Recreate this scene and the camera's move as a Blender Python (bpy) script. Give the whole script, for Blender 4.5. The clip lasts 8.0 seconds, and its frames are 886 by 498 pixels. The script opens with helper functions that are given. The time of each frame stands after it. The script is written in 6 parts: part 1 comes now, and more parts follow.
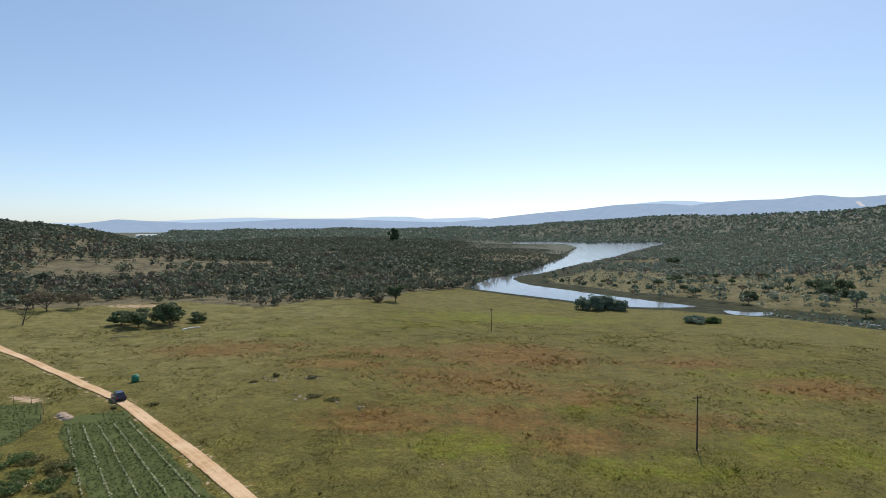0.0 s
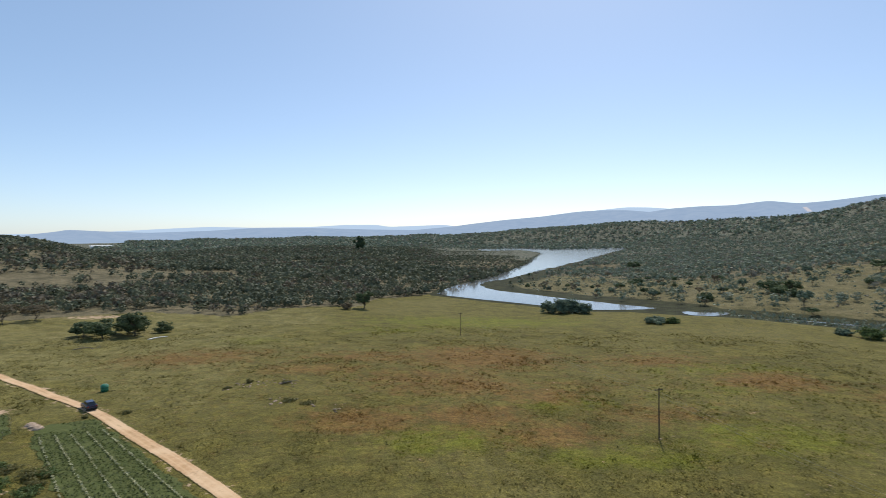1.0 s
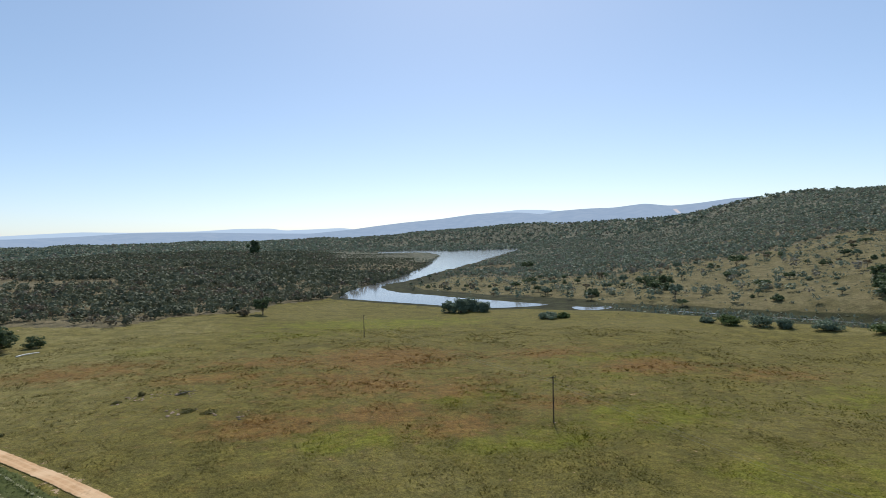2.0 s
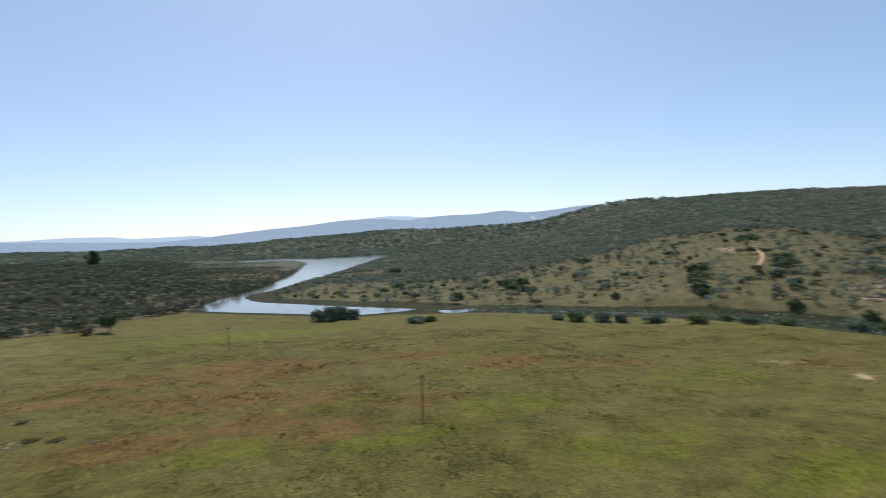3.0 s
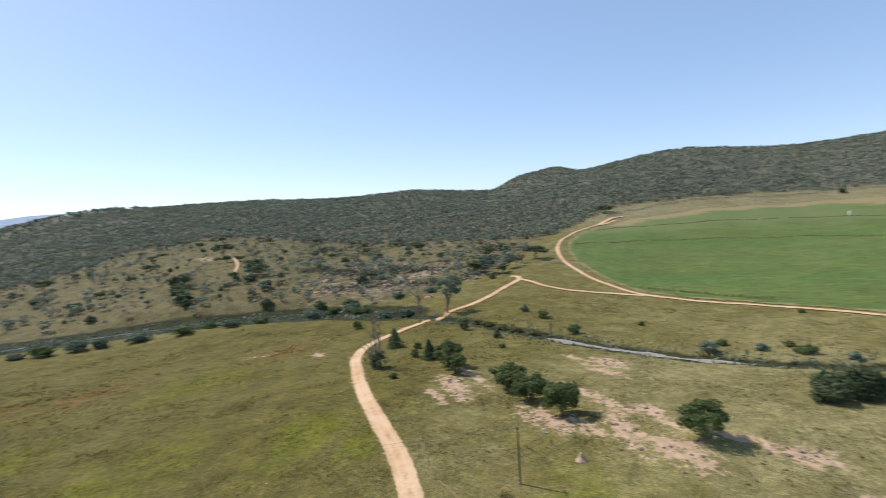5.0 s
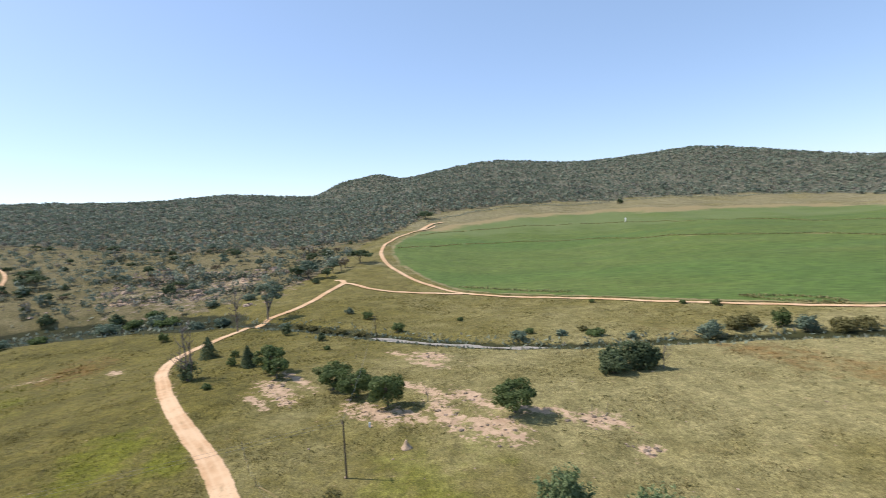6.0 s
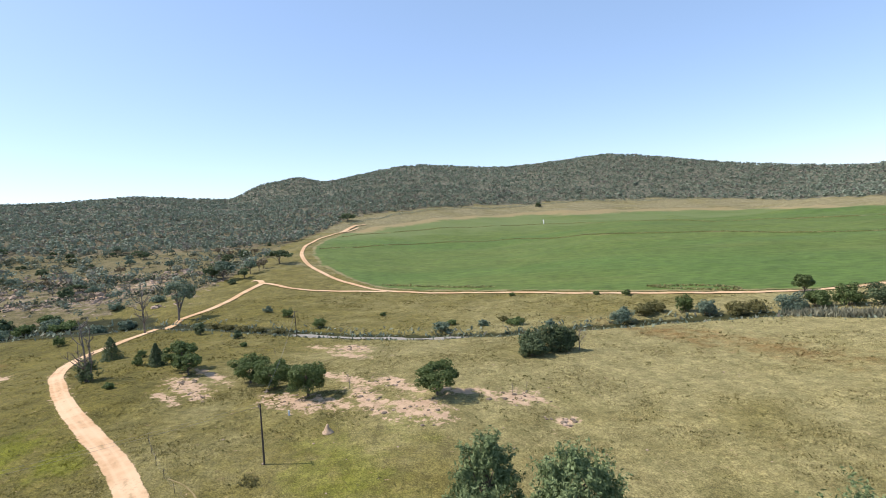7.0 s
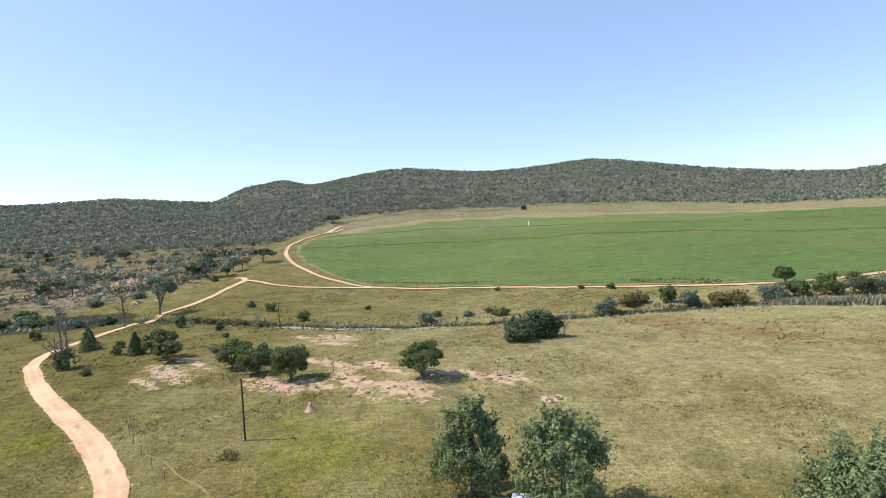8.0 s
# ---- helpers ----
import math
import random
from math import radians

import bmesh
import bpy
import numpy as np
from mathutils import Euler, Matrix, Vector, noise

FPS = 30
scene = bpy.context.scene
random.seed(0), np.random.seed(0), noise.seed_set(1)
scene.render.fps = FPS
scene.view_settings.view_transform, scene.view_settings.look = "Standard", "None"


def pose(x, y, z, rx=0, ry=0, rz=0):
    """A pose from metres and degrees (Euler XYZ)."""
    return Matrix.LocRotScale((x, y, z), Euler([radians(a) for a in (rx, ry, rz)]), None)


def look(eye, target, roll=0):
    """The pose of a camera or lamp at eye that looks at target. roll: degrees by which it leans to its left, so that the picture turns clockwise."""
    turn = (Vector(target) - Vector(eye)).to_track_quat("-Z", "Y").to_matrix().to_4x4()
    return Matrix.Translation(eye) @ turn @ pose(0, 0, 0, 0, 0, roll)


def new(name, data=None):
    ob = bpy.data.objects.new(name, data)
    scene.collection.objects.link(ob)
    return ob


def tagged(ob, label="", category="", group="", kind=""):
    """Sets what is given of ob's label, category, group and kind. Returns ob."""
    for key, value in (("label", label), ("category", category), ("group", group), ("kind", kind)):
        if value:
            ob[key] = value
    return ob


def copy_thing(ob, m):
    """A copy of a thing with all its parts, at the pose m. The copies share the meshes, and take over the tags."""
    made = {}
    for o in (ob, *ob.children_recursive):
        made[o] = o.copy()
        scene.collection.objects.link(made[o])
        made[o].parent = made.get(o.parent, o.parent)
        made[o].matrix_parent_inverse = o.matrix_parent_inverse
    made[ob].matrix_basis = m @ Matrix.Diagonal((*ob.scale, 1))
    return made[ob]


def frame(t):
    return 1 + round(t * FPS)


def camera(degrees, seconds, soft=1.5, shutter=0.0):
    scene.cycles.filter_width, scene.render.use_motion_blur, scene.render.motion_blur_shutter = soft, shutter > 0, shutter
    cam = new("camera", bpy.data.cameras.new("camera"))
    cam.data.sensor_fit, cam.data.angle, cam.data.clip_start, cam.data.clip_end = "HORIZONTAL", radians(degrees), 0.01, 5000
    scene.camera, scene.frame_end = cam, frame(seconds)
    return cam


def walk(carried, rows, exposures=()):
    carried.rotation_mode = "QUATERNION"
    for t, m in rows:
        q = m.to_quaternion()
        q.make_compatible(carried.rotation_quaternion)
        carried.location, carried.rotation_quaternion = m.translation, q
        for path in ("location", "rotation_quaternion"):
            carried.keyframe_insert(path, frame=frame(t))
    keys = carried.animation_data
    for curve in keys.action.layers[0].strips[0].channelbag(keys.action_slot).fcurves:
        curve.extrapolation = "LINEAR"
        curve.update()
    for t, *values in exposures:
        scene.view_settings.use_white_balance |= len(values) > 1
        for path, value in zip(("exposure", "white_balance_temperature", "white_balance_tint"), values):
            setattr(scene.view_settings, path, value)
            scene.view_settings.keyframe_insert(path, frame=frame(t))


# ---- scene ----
cam = camera(77.0, 8.0, soft=0.8, shutter=0.4)
PATH = [
    (0, (-6.665, -12.067, 32.58), (-6.614, -10.07, 32.498), -0.2),
    (0.5, (-7.662, -13.806, 32.278), (-7.578, -11.809, 32.21), -0.5),
    (1, (-8.228, -15.303, 31.986), (-8.052, -13.312, 31.931), -0.7),
    (1.5, (-8.685, -16.34, 31.641), (-8.288, -14.38, 31.588), -1.2),
    (2.8, (-11.631, -21.697, 32.265), (-10.811, -19.874, 32.224), -1.6),
    (3, (-12.028, -22.714, 32.356), (-11.06, -20.964, 32.314), -1.9),
    (3.5, (-13.519, -23.93, 32.76), (-12.165, -22.459, 32.702), -2.6),
    (4, (-14.599, -25.446, 33.221), (-12.966, -24.293, 33.15), -3.3),
    (4.5, (-15.98, -26.114, 33.89), (-14.142, -25.329, 33.801), -4.0),
    (5, (-18.05, -26.092, 34.601), (-16.089, -25.716, 34.49), -4.2),
    (5.2, (-18.3, -25.55, 34.42), (-16.316, -25.322, 34.305), -4.2),
    (6.3, (-17.875, -26.233, 31.436), (-15.915, -26.608, 31.307), -3.9),
    (6.5, (-18.031, -26.152, 30.836), (-16.085, -26.594, 30.706), -3.9),
    (7, (-18.105, -26.045, 28.652), (-16.177, -26.562, 28.529), -3.8),
    (7.5, (-17.98, -25.952, 26.472), (-16.064, -26.515, 26.359), -3.7),
    (8, (-17.92, -25.955, 24.584), (-16.005, -26.523, 24.479), -3.6),
]
walk(cam, [(t, look(eye, target, roll)) for t, eye, target, roll in PATH],
     [(0, 0.22, 6500, 10), (3.0, 0.16, 6500, 10), (3.5, 0.16, 6500, 11), (4.5, 0.34, 6500, 13), (5.5, 0.56, 6500, 15), (6.5, 0.70, 6500, 16), (8, 0.80, 6500, 16)])

# ---- sky and sun ----
SUN_AZ, SUN_EL = 20.0, 50.0
world = bpy.data.worlds.new("world")
scene.world = world
world.use_nodes = True
wn = world.node_tree.nodes
sky = wn.new("ShaderNodeTexSky")
sky.sky_type = "NISHITA"
sky.sun_disc = False
sky.sun_elevation, sky.sun_rotation = radians(SUN_EL), radians(SUN_AZ)
sky.altitude, sky.air_density, sky.dust_density, sky.ozone_density = 1300, 0.85, 1.6, 1.7
# thin even haze over the clear sky
haze = wn.new("ShaderNodeMix")
haze.data_type = "RGBA"
haze.inputs[0].default_value = 0.26
haze.inputs[7].default_value = (2.75, 4.5, 6.4, 1)
dust = wn.new("ShaderNodeMix")
dust.data_type, dust.blend_type = "RGBA", "MULTIPLY"
dust.inputs[0].default_value = 1.0
dust.inputs[7].default_value = (1.03, 1.0, 0.98, 1)
world.node_tree.links.new(sky.outputs[0], dust.inputs[6])
world.node_tree.links.new(dust.outputs[2], haze.inputs[6])
world.node_tree.links.new(haze.outputs[2], wn["Background"].inputs[0])
wn["Background"].inputs[1].default_value = 0.125
sun = new("sun", bpy.data.lights.new("sun", "SUN"))
sun.data.energy, sun.data.angle, sun.data.color = 3.6, radians(0.53), (1.0, 0.95, 0.87)
a, e = radians(SUN_AZ), radians(SUN_EL)
sun.matrix_world = look((0, 0, 0), (-math.sin(a) * math.cos(e), -math.cos(a) * math.cos(e), -math.sin(e)))

# ---- materials ----


class Nodes:
    """A node material, written from its base colour outwards."""

    def __init__(self, name, rough=0.9, spec=0.2):
        self.mat = bpy.data.materials.new(name)
        self.mat.use_nodes = True
        self.n, self.l = self.mat.node_tree.nodes, self.mat.node_tree.links
        self.bsdf = self.n["Principled BSDF"]
        self.bsdf.inputs["Roughness"].default_value = rough
        self.bsdf.inputs["Specular IOR Level"].default_value = spec
        geo = self.n.new("ShaderNodeNewGeometry")
        self.pos, self.island = geo.outputs["Position"], geo.outputs["Random Per Island"]

    def put(self, value, socket):
        if isinstance(value, (int, float)):
            socket.default_value = value
        elif isinstance(value, tuple):
            socket.default_value = (*value, 1)[: len(socket.default_value)]
        else:
            self.l.new(value, socket)

    def noise(self, size, detail=4, rough=0.6, where=None):
        t = self.n.new("ShaderNodeTexNoise")
        t.inputs["Scale"].default_value, t.inputs["Detail"].default_value, t.inputs["Roughness"].default_value = 1 / size, detail, rough
        self.l.new(where or self.pos, t.inputs["Vector"])
        return t.outputs["Fac"]

    def stretched(self, length, turn=0.0):
        """The place, drawn out to a length along one level direction, turned from y towards x."""
        t = self.n.new("ShaderNodeMapping")
        t.vector_type = "TEXTURE"
        t.inputs["Rotation"].default_value = (0, 0, -radians(turn))
        t.inputs["Scale"].default_value = (1, length, 1)
        self.l.new(self.pos, t.inputs["Vector"])
        return t.outputs[0]

    def attr(self, name):
        t = self.n.new("ShaderNodeAttribute")
        t.attribute_name = name
        return t.outputs["Fac"]

    def rand(self):
        return self.n.new("ShaderNodeObjectInfo").outputs["Random"]

    def math(self, op, a, b=0.0):
        t = self.n.new("ShaderNodeMath")
        t.operation = op
        self.put(a, t.inputs[0]), self.put(b, t.inputs[1])
        return t.outputs[0]

    def step(self, v, lo, hi, to=(0.0, 1.0)):
        t = self.n.new("ShaderNodeMapRange")
        t.interpolation_type = "SMOOTHSTEP"
        self.put(v, t.inputs["Value"])
        t.inputs["From Min"].default_value, t.inputs["From Max"].default_value = lo, hi
        t.inputs["To Min"].default_value, t.inputs["To Max"].default_value = to
        return t.outputs["Result"]

    def mix(self, f, a, b):
        t = self.n.new("ShaderNodeMix")
        t.data_type = "RGBA"
        self.put(f, t.inputs[0]), self.put(a, t.inputs[6]), self.put(b, t.inputs[7])
        return t.outputs[2]

    def grain(self, colour, value):
        """The colour, lighter and darker by a value about 1."""
        t = self.n.new("ShaderNodeHueSaturation")
        self.put(value, t.inputs["Value"])
        self.put(colour, t.inputs["Color"])
        return t.outputs[0]

    def bump(self, height, strength, distance):
        t = self.n.new("ShaderNodeBump")
        t.inputs["Strength"].default_value, t.inputs["Distance"].default_value = strength, distance
        self.l.new(height, t.inputs["Height"])
        self.l.new(t.outputs[0], self.bsdf.inputs["Normal"])

    def done(self, colour):
        self.put(colour, self.bsdf.inputs["Base Color"])
        return self.mat


def ground_material():
    """Grassland with rusty, straw and lush patches, bare sand, wet mud and the stony floor of the bush, by attributes."""
    m = Nodes("grassland", 0.95, 0.1)
    m.bsdf.inputs["Diffuse Roughness"].default_value = 0.15
    fine, small, mid, big = m.noise(0.35, 5), m.noise(1.6, 5, 0.65), m.noise(7, 5, 0.62), m.noise(38, 4)
    c = m.mix(m.step(mid, 0.36, 0.64), GRASS_DARK, GRASS)
    c = m.mix(m.step(big, 0.42, 0.62), c, m.mix(m.step(small, 0.35, 0.65), GRASS_OLIVE, GRASS))
    lush = m.step(m.math("ADD", m.attr("lush"), m.math("MULTIPLY", m.math("SUBTRACT", m.noise(5, 6, 0.7), 0.5), 2.4)), 0.35, 1.1)
    c = m.mix(lush, c, GRASS_LUSH)
    dry = m.step(m.math("ADD", m.attr("dry"), m.math("MULTIPLY", m.math("SUBTRACT", m.noise(9, 6, 0.6), 0.5), 0.9)), 0.10, 1.05)
    c = m.mix(m.math("MULTIPLY", dry, 0.82), c, m.mix(m.step(small, 0.3, 0.7), STRAW_DARK, STRAW))
    rust = m.step(m.math("ADD", m.attr("rust"), m.math("MULTIPLY", m.math("SUBTRACT", m.noise(3.4, 7, 0.72), 0.5), 2.2)), 0.10, 1.0)
    c = m.mix(m.math("MULTIPLY", rust, 0.88), c, m.mix(m.step(small, 0.36, 0.64), RUST_DARK, RUST))
    patchy = m.step(m.noise(11, 5, 0.7), 0.35, 0.65)
    floor = m.mix(patchy, (0.098, 0.084, 0.048), (0.190, 0.156, 0.092))
    stones = m.step(m.noise(4.5, 6, 0.75), 0.40, 0.62)
    floor = m.mix(m.attr("hill"), floor, m.mix(stones, (0.078, 0.090, 0.060), (0.175, 0.160, 0.118)))
    c = m.mix(m.step(m.attr("bush"), 0.15, 0.8), c, floor)
    stony = m.step(m.math("ADD", m.attr("stony"), m.math("MULTIPLY", m.math("SUBTRACT", m.noise(5, 7, 0.75), 0.5), 2.6)), 0.45, 0.85)
    c = m.mix(stony, c, m.mix(m.step(small, 0.3, 0.7), (0.22, 0.165, 0.120), (0.36, 0.275, 0.205)))
    fallow = m.step(m.math("ADD", m.attr("fallow"), m.math("MULTIPLY", m.math("SUBTRACT", m.noise(12, 6, 0.7, m.stretched(4, 33)), 0.5), 2.2)), 0.3, 1.3)
    c = m.mix(fallow, c, m.mix(m.step(small, 0.3, 0.7), (0.182, 0.160, 0.085), (0.250, 0.218, 0.126)))
    c = m.mix(m.step(m.noise(0.8, 7, 0.75), 0.54, 0.74, (0.0, 0.14)), c, STRAW)
    c = m.grain(c, m.step(m.noise(0.22, 5, 0.8), 0.34, 0.66, (0.52, 1.42)))
    c = m.grain(c, m.step(m.noise(0.9, 6, 0.8), 0.34, 0.64, (0.74, 1.22)))
    c = m.grain(c, m.step(m.noise(4.5, 5, 0.7), 0.32, 0.66, (0.84, 1.14)))
    c = m.mix(m.step(m.noise(2.6, 6, 0.7), 0.34, 0.56, (0.26, 0.0)), c, (0.060, 0.066, 0.022))
    sand = m.mix(m.step(small, 0.3, 0.7), SAND_DARK, SAND)
    bare = m.step(m.math("ADD", m.attr("bare"), m.math("MULTIPLY", m.math("SUBTRACT", m.noise(1.7, 8, 0.78), 0.5), 3.4)), 0.42, 0.66)
    c = m.mix(bare, c, sand)
    mud = m.mix(m.step(mid, 0.35, 0.65), (0.022, 0.024, 0.010), (0.046, 0.048, 0.019))
    c = m.mix(m.step(m.math("ADD", m.attr("mud"), m.math("MULTIPLY", m.math("SUBTRACT", mid, 0.5), 0.9)), 0.20, 0.45), c, mud)
    m.bump(m.math("ADD", m.math("MULTIPLY", small, 0.6), m.math("MULTIPLY", fine, 0.35)), 0.8, 0.45)
    return m.done(c)


def tuft_material():
    """Blades in the colours of the ground they stand on."""
    m = Nodes("grass_blades", 0.8, 0.2)
    tone = m.attr("tone")
    c = m.mix(m.step(m.noise(7, 5, 0.62), 0.36, 0.64), GRASS_DARK, GRASS)
    c = m.mix(m.step(tone, 0.2, 0.9, (0.0, 0.6)), c, GRASS_OLIVE)
    c = m.mix(m.step(m.attr("lush"), 0.1, 0.8, (0.0, 0.9)), c, GRASS_LUSH)
    c = m.mix(m.math("MULTIPLY", m.step(m.math("ADD", m.attr("dry"), m.math("MULTIPLY", m.math("SUBTRACT", tone, 0.5), 0.8)), 0.2, 1.0), 0.8), c, STRAW)
    rust = m.step(m.math("ADD", m.attr("rust"), m.math("MULTIPLY", m.math("SUBTRACT", m.noise(3.4, 7, 0.72), 0.5), 2.4)), 0.22, 1.0)
    c = m.mix(m.math("MULTIPLY", rust, 0.85), c, RUST)
    return thin_leaf(m, m.grain(c, m.math("ADD", m.math("MULTIPLY", tone, 1.1), 0.62)), 0.35)


def road_material():
    m = Nodes("dirt_road", 0.95, 0.1)
    u = m.attr("across")
    c = m.mix(m.step(m.noise(1.2, 5, 0.65), 0.3, 0.7), (0.43, 0.265, 0.135), (0.54, 0.350, 0.200))
    c = m.mix(m.step(m.noise(9, 3), 0.4, 0.62), c, (0.58, 0.402, 0.245))
    rut = m.step(m.math("ABSOLUTE", m.math("SUBTRACT", m.math("ABSOLUTE", u), 0.42)), 0.05, 0.2, (1.0, 0.0))
    c = m.mix(m.math("MULTIPLY", rut, 0.35), c, (0.61, 0.440, 0.280))
    mid = m.step(m.math("ABSOLUTE", u), 0.0, 0.22, (1.0, 0.0))
    c = m.mix(m.math("MULTIPLY", mid, m.step(m.noise(2.5, 5, 0.7), 0.5, 0.62, (0.0, 0.5))), c, (0.22, 0.17, 0.08))
    scuff = m.step(m.noise(0.55, 6, 0.75), 0.50, 0.66, (0.0, 0.55))
    c = m.mix(m.math("MULTIPLY", scuff, m.step(m.noise(5, 4), 0.42, 0.6)), c, (0.33, 0.215, 0.120))
    rim = m.step(m.math("ADD", m.math("ABSOLUTE", u), m.math("MULTIPLY", m.math("SUBTRACT", m.noise(1.3, 5, 0.7), 0.5), 0.5)), 0.90, 1.02)
    c = m.mix(rim, c, (0.13, 0.115, 0.04))
    m.bump(m.noise(0.5, 5), 0.5, 0.12)
    return m.done(c)


def crop_material():
    m = Nodes("green_crop", 0.85, 0.2)
    c = m.mix(m.step(m.noise(24, 4), 0.35, 0.65), (0.082, 0.118, 0.022), (0.100, 0.138, 0.028))
    rows = m.noise(5, 6, 0.7, m.stretched(14, 33))
    c = m.mix(m.step(rows, 0.44, 0.66, (0.0, 0.50)), c, (0.122, 0.142, 0.040))
    c = m.mix(m.step(m.noise(70, 4, 0.5, m.stretched(3, 33)), 0.45, 0.62, (0.0, 0.4)), c, (0.056, 0.126, 0.024))
    c = m.mix(m.step(m.noise(2.5, 6, 0.75, m.stretched(9, 33)), 0.3, 0.6, (0.40, 0.0)), c, (0.050, 0.086, 0.016))
    c = m.grain(c, m.step(m.noise(1.4, 6, 0.8, m.stretched(4, 33)), 0.34, 0.66, (0.66, 1.28)))
    pale = m.step(m.math("ADD", m.attr("pale"), m.math("MULTIPLY", m.math("SUBTRACT", m.noise(30, 5), 0.5), 1.2)), 0.3, 0.9)
    c = m.mix(pale, c, (0.118, 0.150, 0.048))
    wear = m.step(m.math("ADD", m.attr("worn"), m.math("MULTIPLY", m.math("SUBTRACT", m.noise(6, 5, 0.7), 0.5), 1.4)), 0.4, 0.9)
    c = m.mix(wear, c, (0.24, 0.19, 0.09))
    m.bump(m.noise(0.7, 4), 0.6, 0.3)
    return m.done(c)


def thin_leaf(m, c, share):
    """Lets some of the light through the leaf."""
    thin = m.n.new("ShaderNodeBsdfTranslucent")
    m.put(c, thin.inputs["Color"])
    both = m.n.new("ShaderNodeMixShader")
    both.inputs[0].default_value = share
    m.l.new(m.bsdf.outputs[0], both.inputs[1])
    m.l.new(thin.outputs[0], both.inputs[2])
    m.l.new(both.outputs[0], m.n["Material Output"].inputs["Surface"])
    return m.done(c)


def leaf_material(name, dark, light, rough=0.6, tone=True):
    m = Nodes(name, rough, 0.15)
    c = m.mix(m.island, dark, light)
    if tone:
        c = m.mix(m.math("MULTIPLY", m.rand(), 0.22), c, tuple(v * 0.6 for v in dark))
    return thin_leaf(m, c, 0.36)


def bush_material(name, dark, light, brown, tip):
    """Far bush from dark to light, with half-bare brown ones, tree by tree."""
    m = Nodes(name, 0.75, 0.2)
    tone = m.attr("tone")
    c = m.mix(m.step(tone, 0.0, 0.6), dark, light)
    c = m.mix(m.step(tone, 0.72, 0.9), c, brown)
    c = m.mix(m.math("MULTIPLY", m.island, 0.3), c, tip)
    return thin_leaf(m, c, 0.20)


def plain(name, a, b, size=0.3, rough=0.8, spec=0.3, bump=0.0, metal=0.0):
    m = Nodes(name, rough, spec)
    m.bsdf.inputs["Metallic"].default_value = metal
    n = m.noise(size, 5, 0.65)
    if bump:
        m.bump(n, bump, size * 0.3)
    return m.done(m.mix(m.step(n, 0.3, 0.7), a, b))


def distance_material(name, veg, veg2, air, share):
    """A far range of the backdrop; kilometres of bright air are mixed in as a glow."""
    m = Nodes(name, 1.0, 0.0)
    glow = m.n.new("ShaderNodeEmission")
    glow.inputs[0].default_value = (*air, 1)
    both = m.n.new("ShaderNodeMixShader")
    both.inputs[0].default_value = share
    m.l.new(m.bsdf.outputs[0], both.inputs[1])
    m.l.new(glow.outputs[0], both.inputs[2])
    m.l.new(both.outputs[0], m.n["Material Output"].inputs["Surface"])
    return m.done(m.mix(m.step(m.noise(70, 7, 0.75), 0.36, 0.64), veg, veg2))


def water_material():
    m = Nodes("water", 0.13, 0.5)
    m.bsdf.inputs["IOR"].default_value = 1.33
    m.bump(m.noise(1.3, 4, 0.6, m.stretched(2.0)), 0.2, 0.2)
    return m.done(m.mix(m.step(m.noise(40, 4), 0.35, 0.65), (0.13, 0.14, 0.14), (0.19, 0.19, 0.18)))


GRASS, GRASS_DARK, GRASS_OLIVE = (0.146, 0.123, 0.029), (0.101, 0.088, 0.023), (0.134, 0.114, 0.039)
GRASS_LUSH, RUST, RUST_DARK = (0.138, 0.140, 0.017), (0.196, 0.108, 0.034), (0.148, 0.082, 0.026)
STRAW, STRAW_DARK = (0.302, 0.260, 0.122), (0.236, 0.208, 0.094)
SAND, SAND_DARK = (0.51, 0.362, 0.236), (0.36, 0.248, 0.158)
M_BED = leaf_material("garden_leaves", (0.062, 0.082, 0.024), (0.098, 0.116, 0.040))
M_WEED = leaf_material("olive_weeds", (0.120, 0.112, 0.036), (0.225, 0.205, 0.085))
M_STUBBLE = leaf_material("yellow_weeds", (0.19, 0.185, 0.070), (0.33, 0.31, 0.135))
M_TUFT, M_PLOT = tuft_material(), plain("tilled_plot", (0.064, 0.080, 0.024), (0.090, 0.100, 0.034), 1.6, 0.95, 0.1, 0.8)
# Hill foliage colours are set paler and bluer to stand in for aerial haze.
M_GROUND, M_ROAD, M_CROP, M_BUSH, M_WATER = ground_material(), road_material(), crop_material(), bush_material("haze_tinted_foliage", (0.112, 0.142, 0.098), (0.200, 0.235, 0.165), (0.205, 0.178, 0.140), (0.245, 0.280, 0.200)), water_material()
# Brown western bush, its colour darkened to stand in for backlight; ledges share it.
M_DIMMED_BROWN = bush_material("dimmed_brown_foliage", (0.072, 0.084, 0.052), (0.128, 0.142, 0.086), (0.122, 0.098, 0.070), (0.175, 0.185, 0.120))
M_LEAF = leaf_material("green_leaves", (0.076, 0.108, 0.034), (0.164, 0.216, 0.078))
M_LEAF_DARK = leaf_material("dark_leaves", (0.070, 0.098, 0.046), (0.150, 0.188, 0.092))
M_LEAF_GREY = leaf_material("grey_green_leaves", (0.115, 0.160, 0.108), (0.210, 0.265, 0.180))
M_LEAF_BROWN = leaf_material("brown_leaves", (0.125, 0.100, 0.062), (0.205, 0.172, 0.110))
M_REED = leaf_material("pale_reeds", (0.20, 0.195, 0.125), (0.38, 0.365, 0.25))
M_LEAF_TALL = leaf_material("dusty_green_leaves", (0.110, 0.156, 0.062), (0.270, 0.335, 0.155))
M_TRODDEN = plain("trodden_earth", (0.19, 0.155, 0.07), (0.28, 0.22, 0.11), 0.8, 0.95, 0.1)
M_SEEDLING = leaf_material("pale_seedlings", (0.36, 0.36, 0.21), (0.52, 0.50, 0.32))
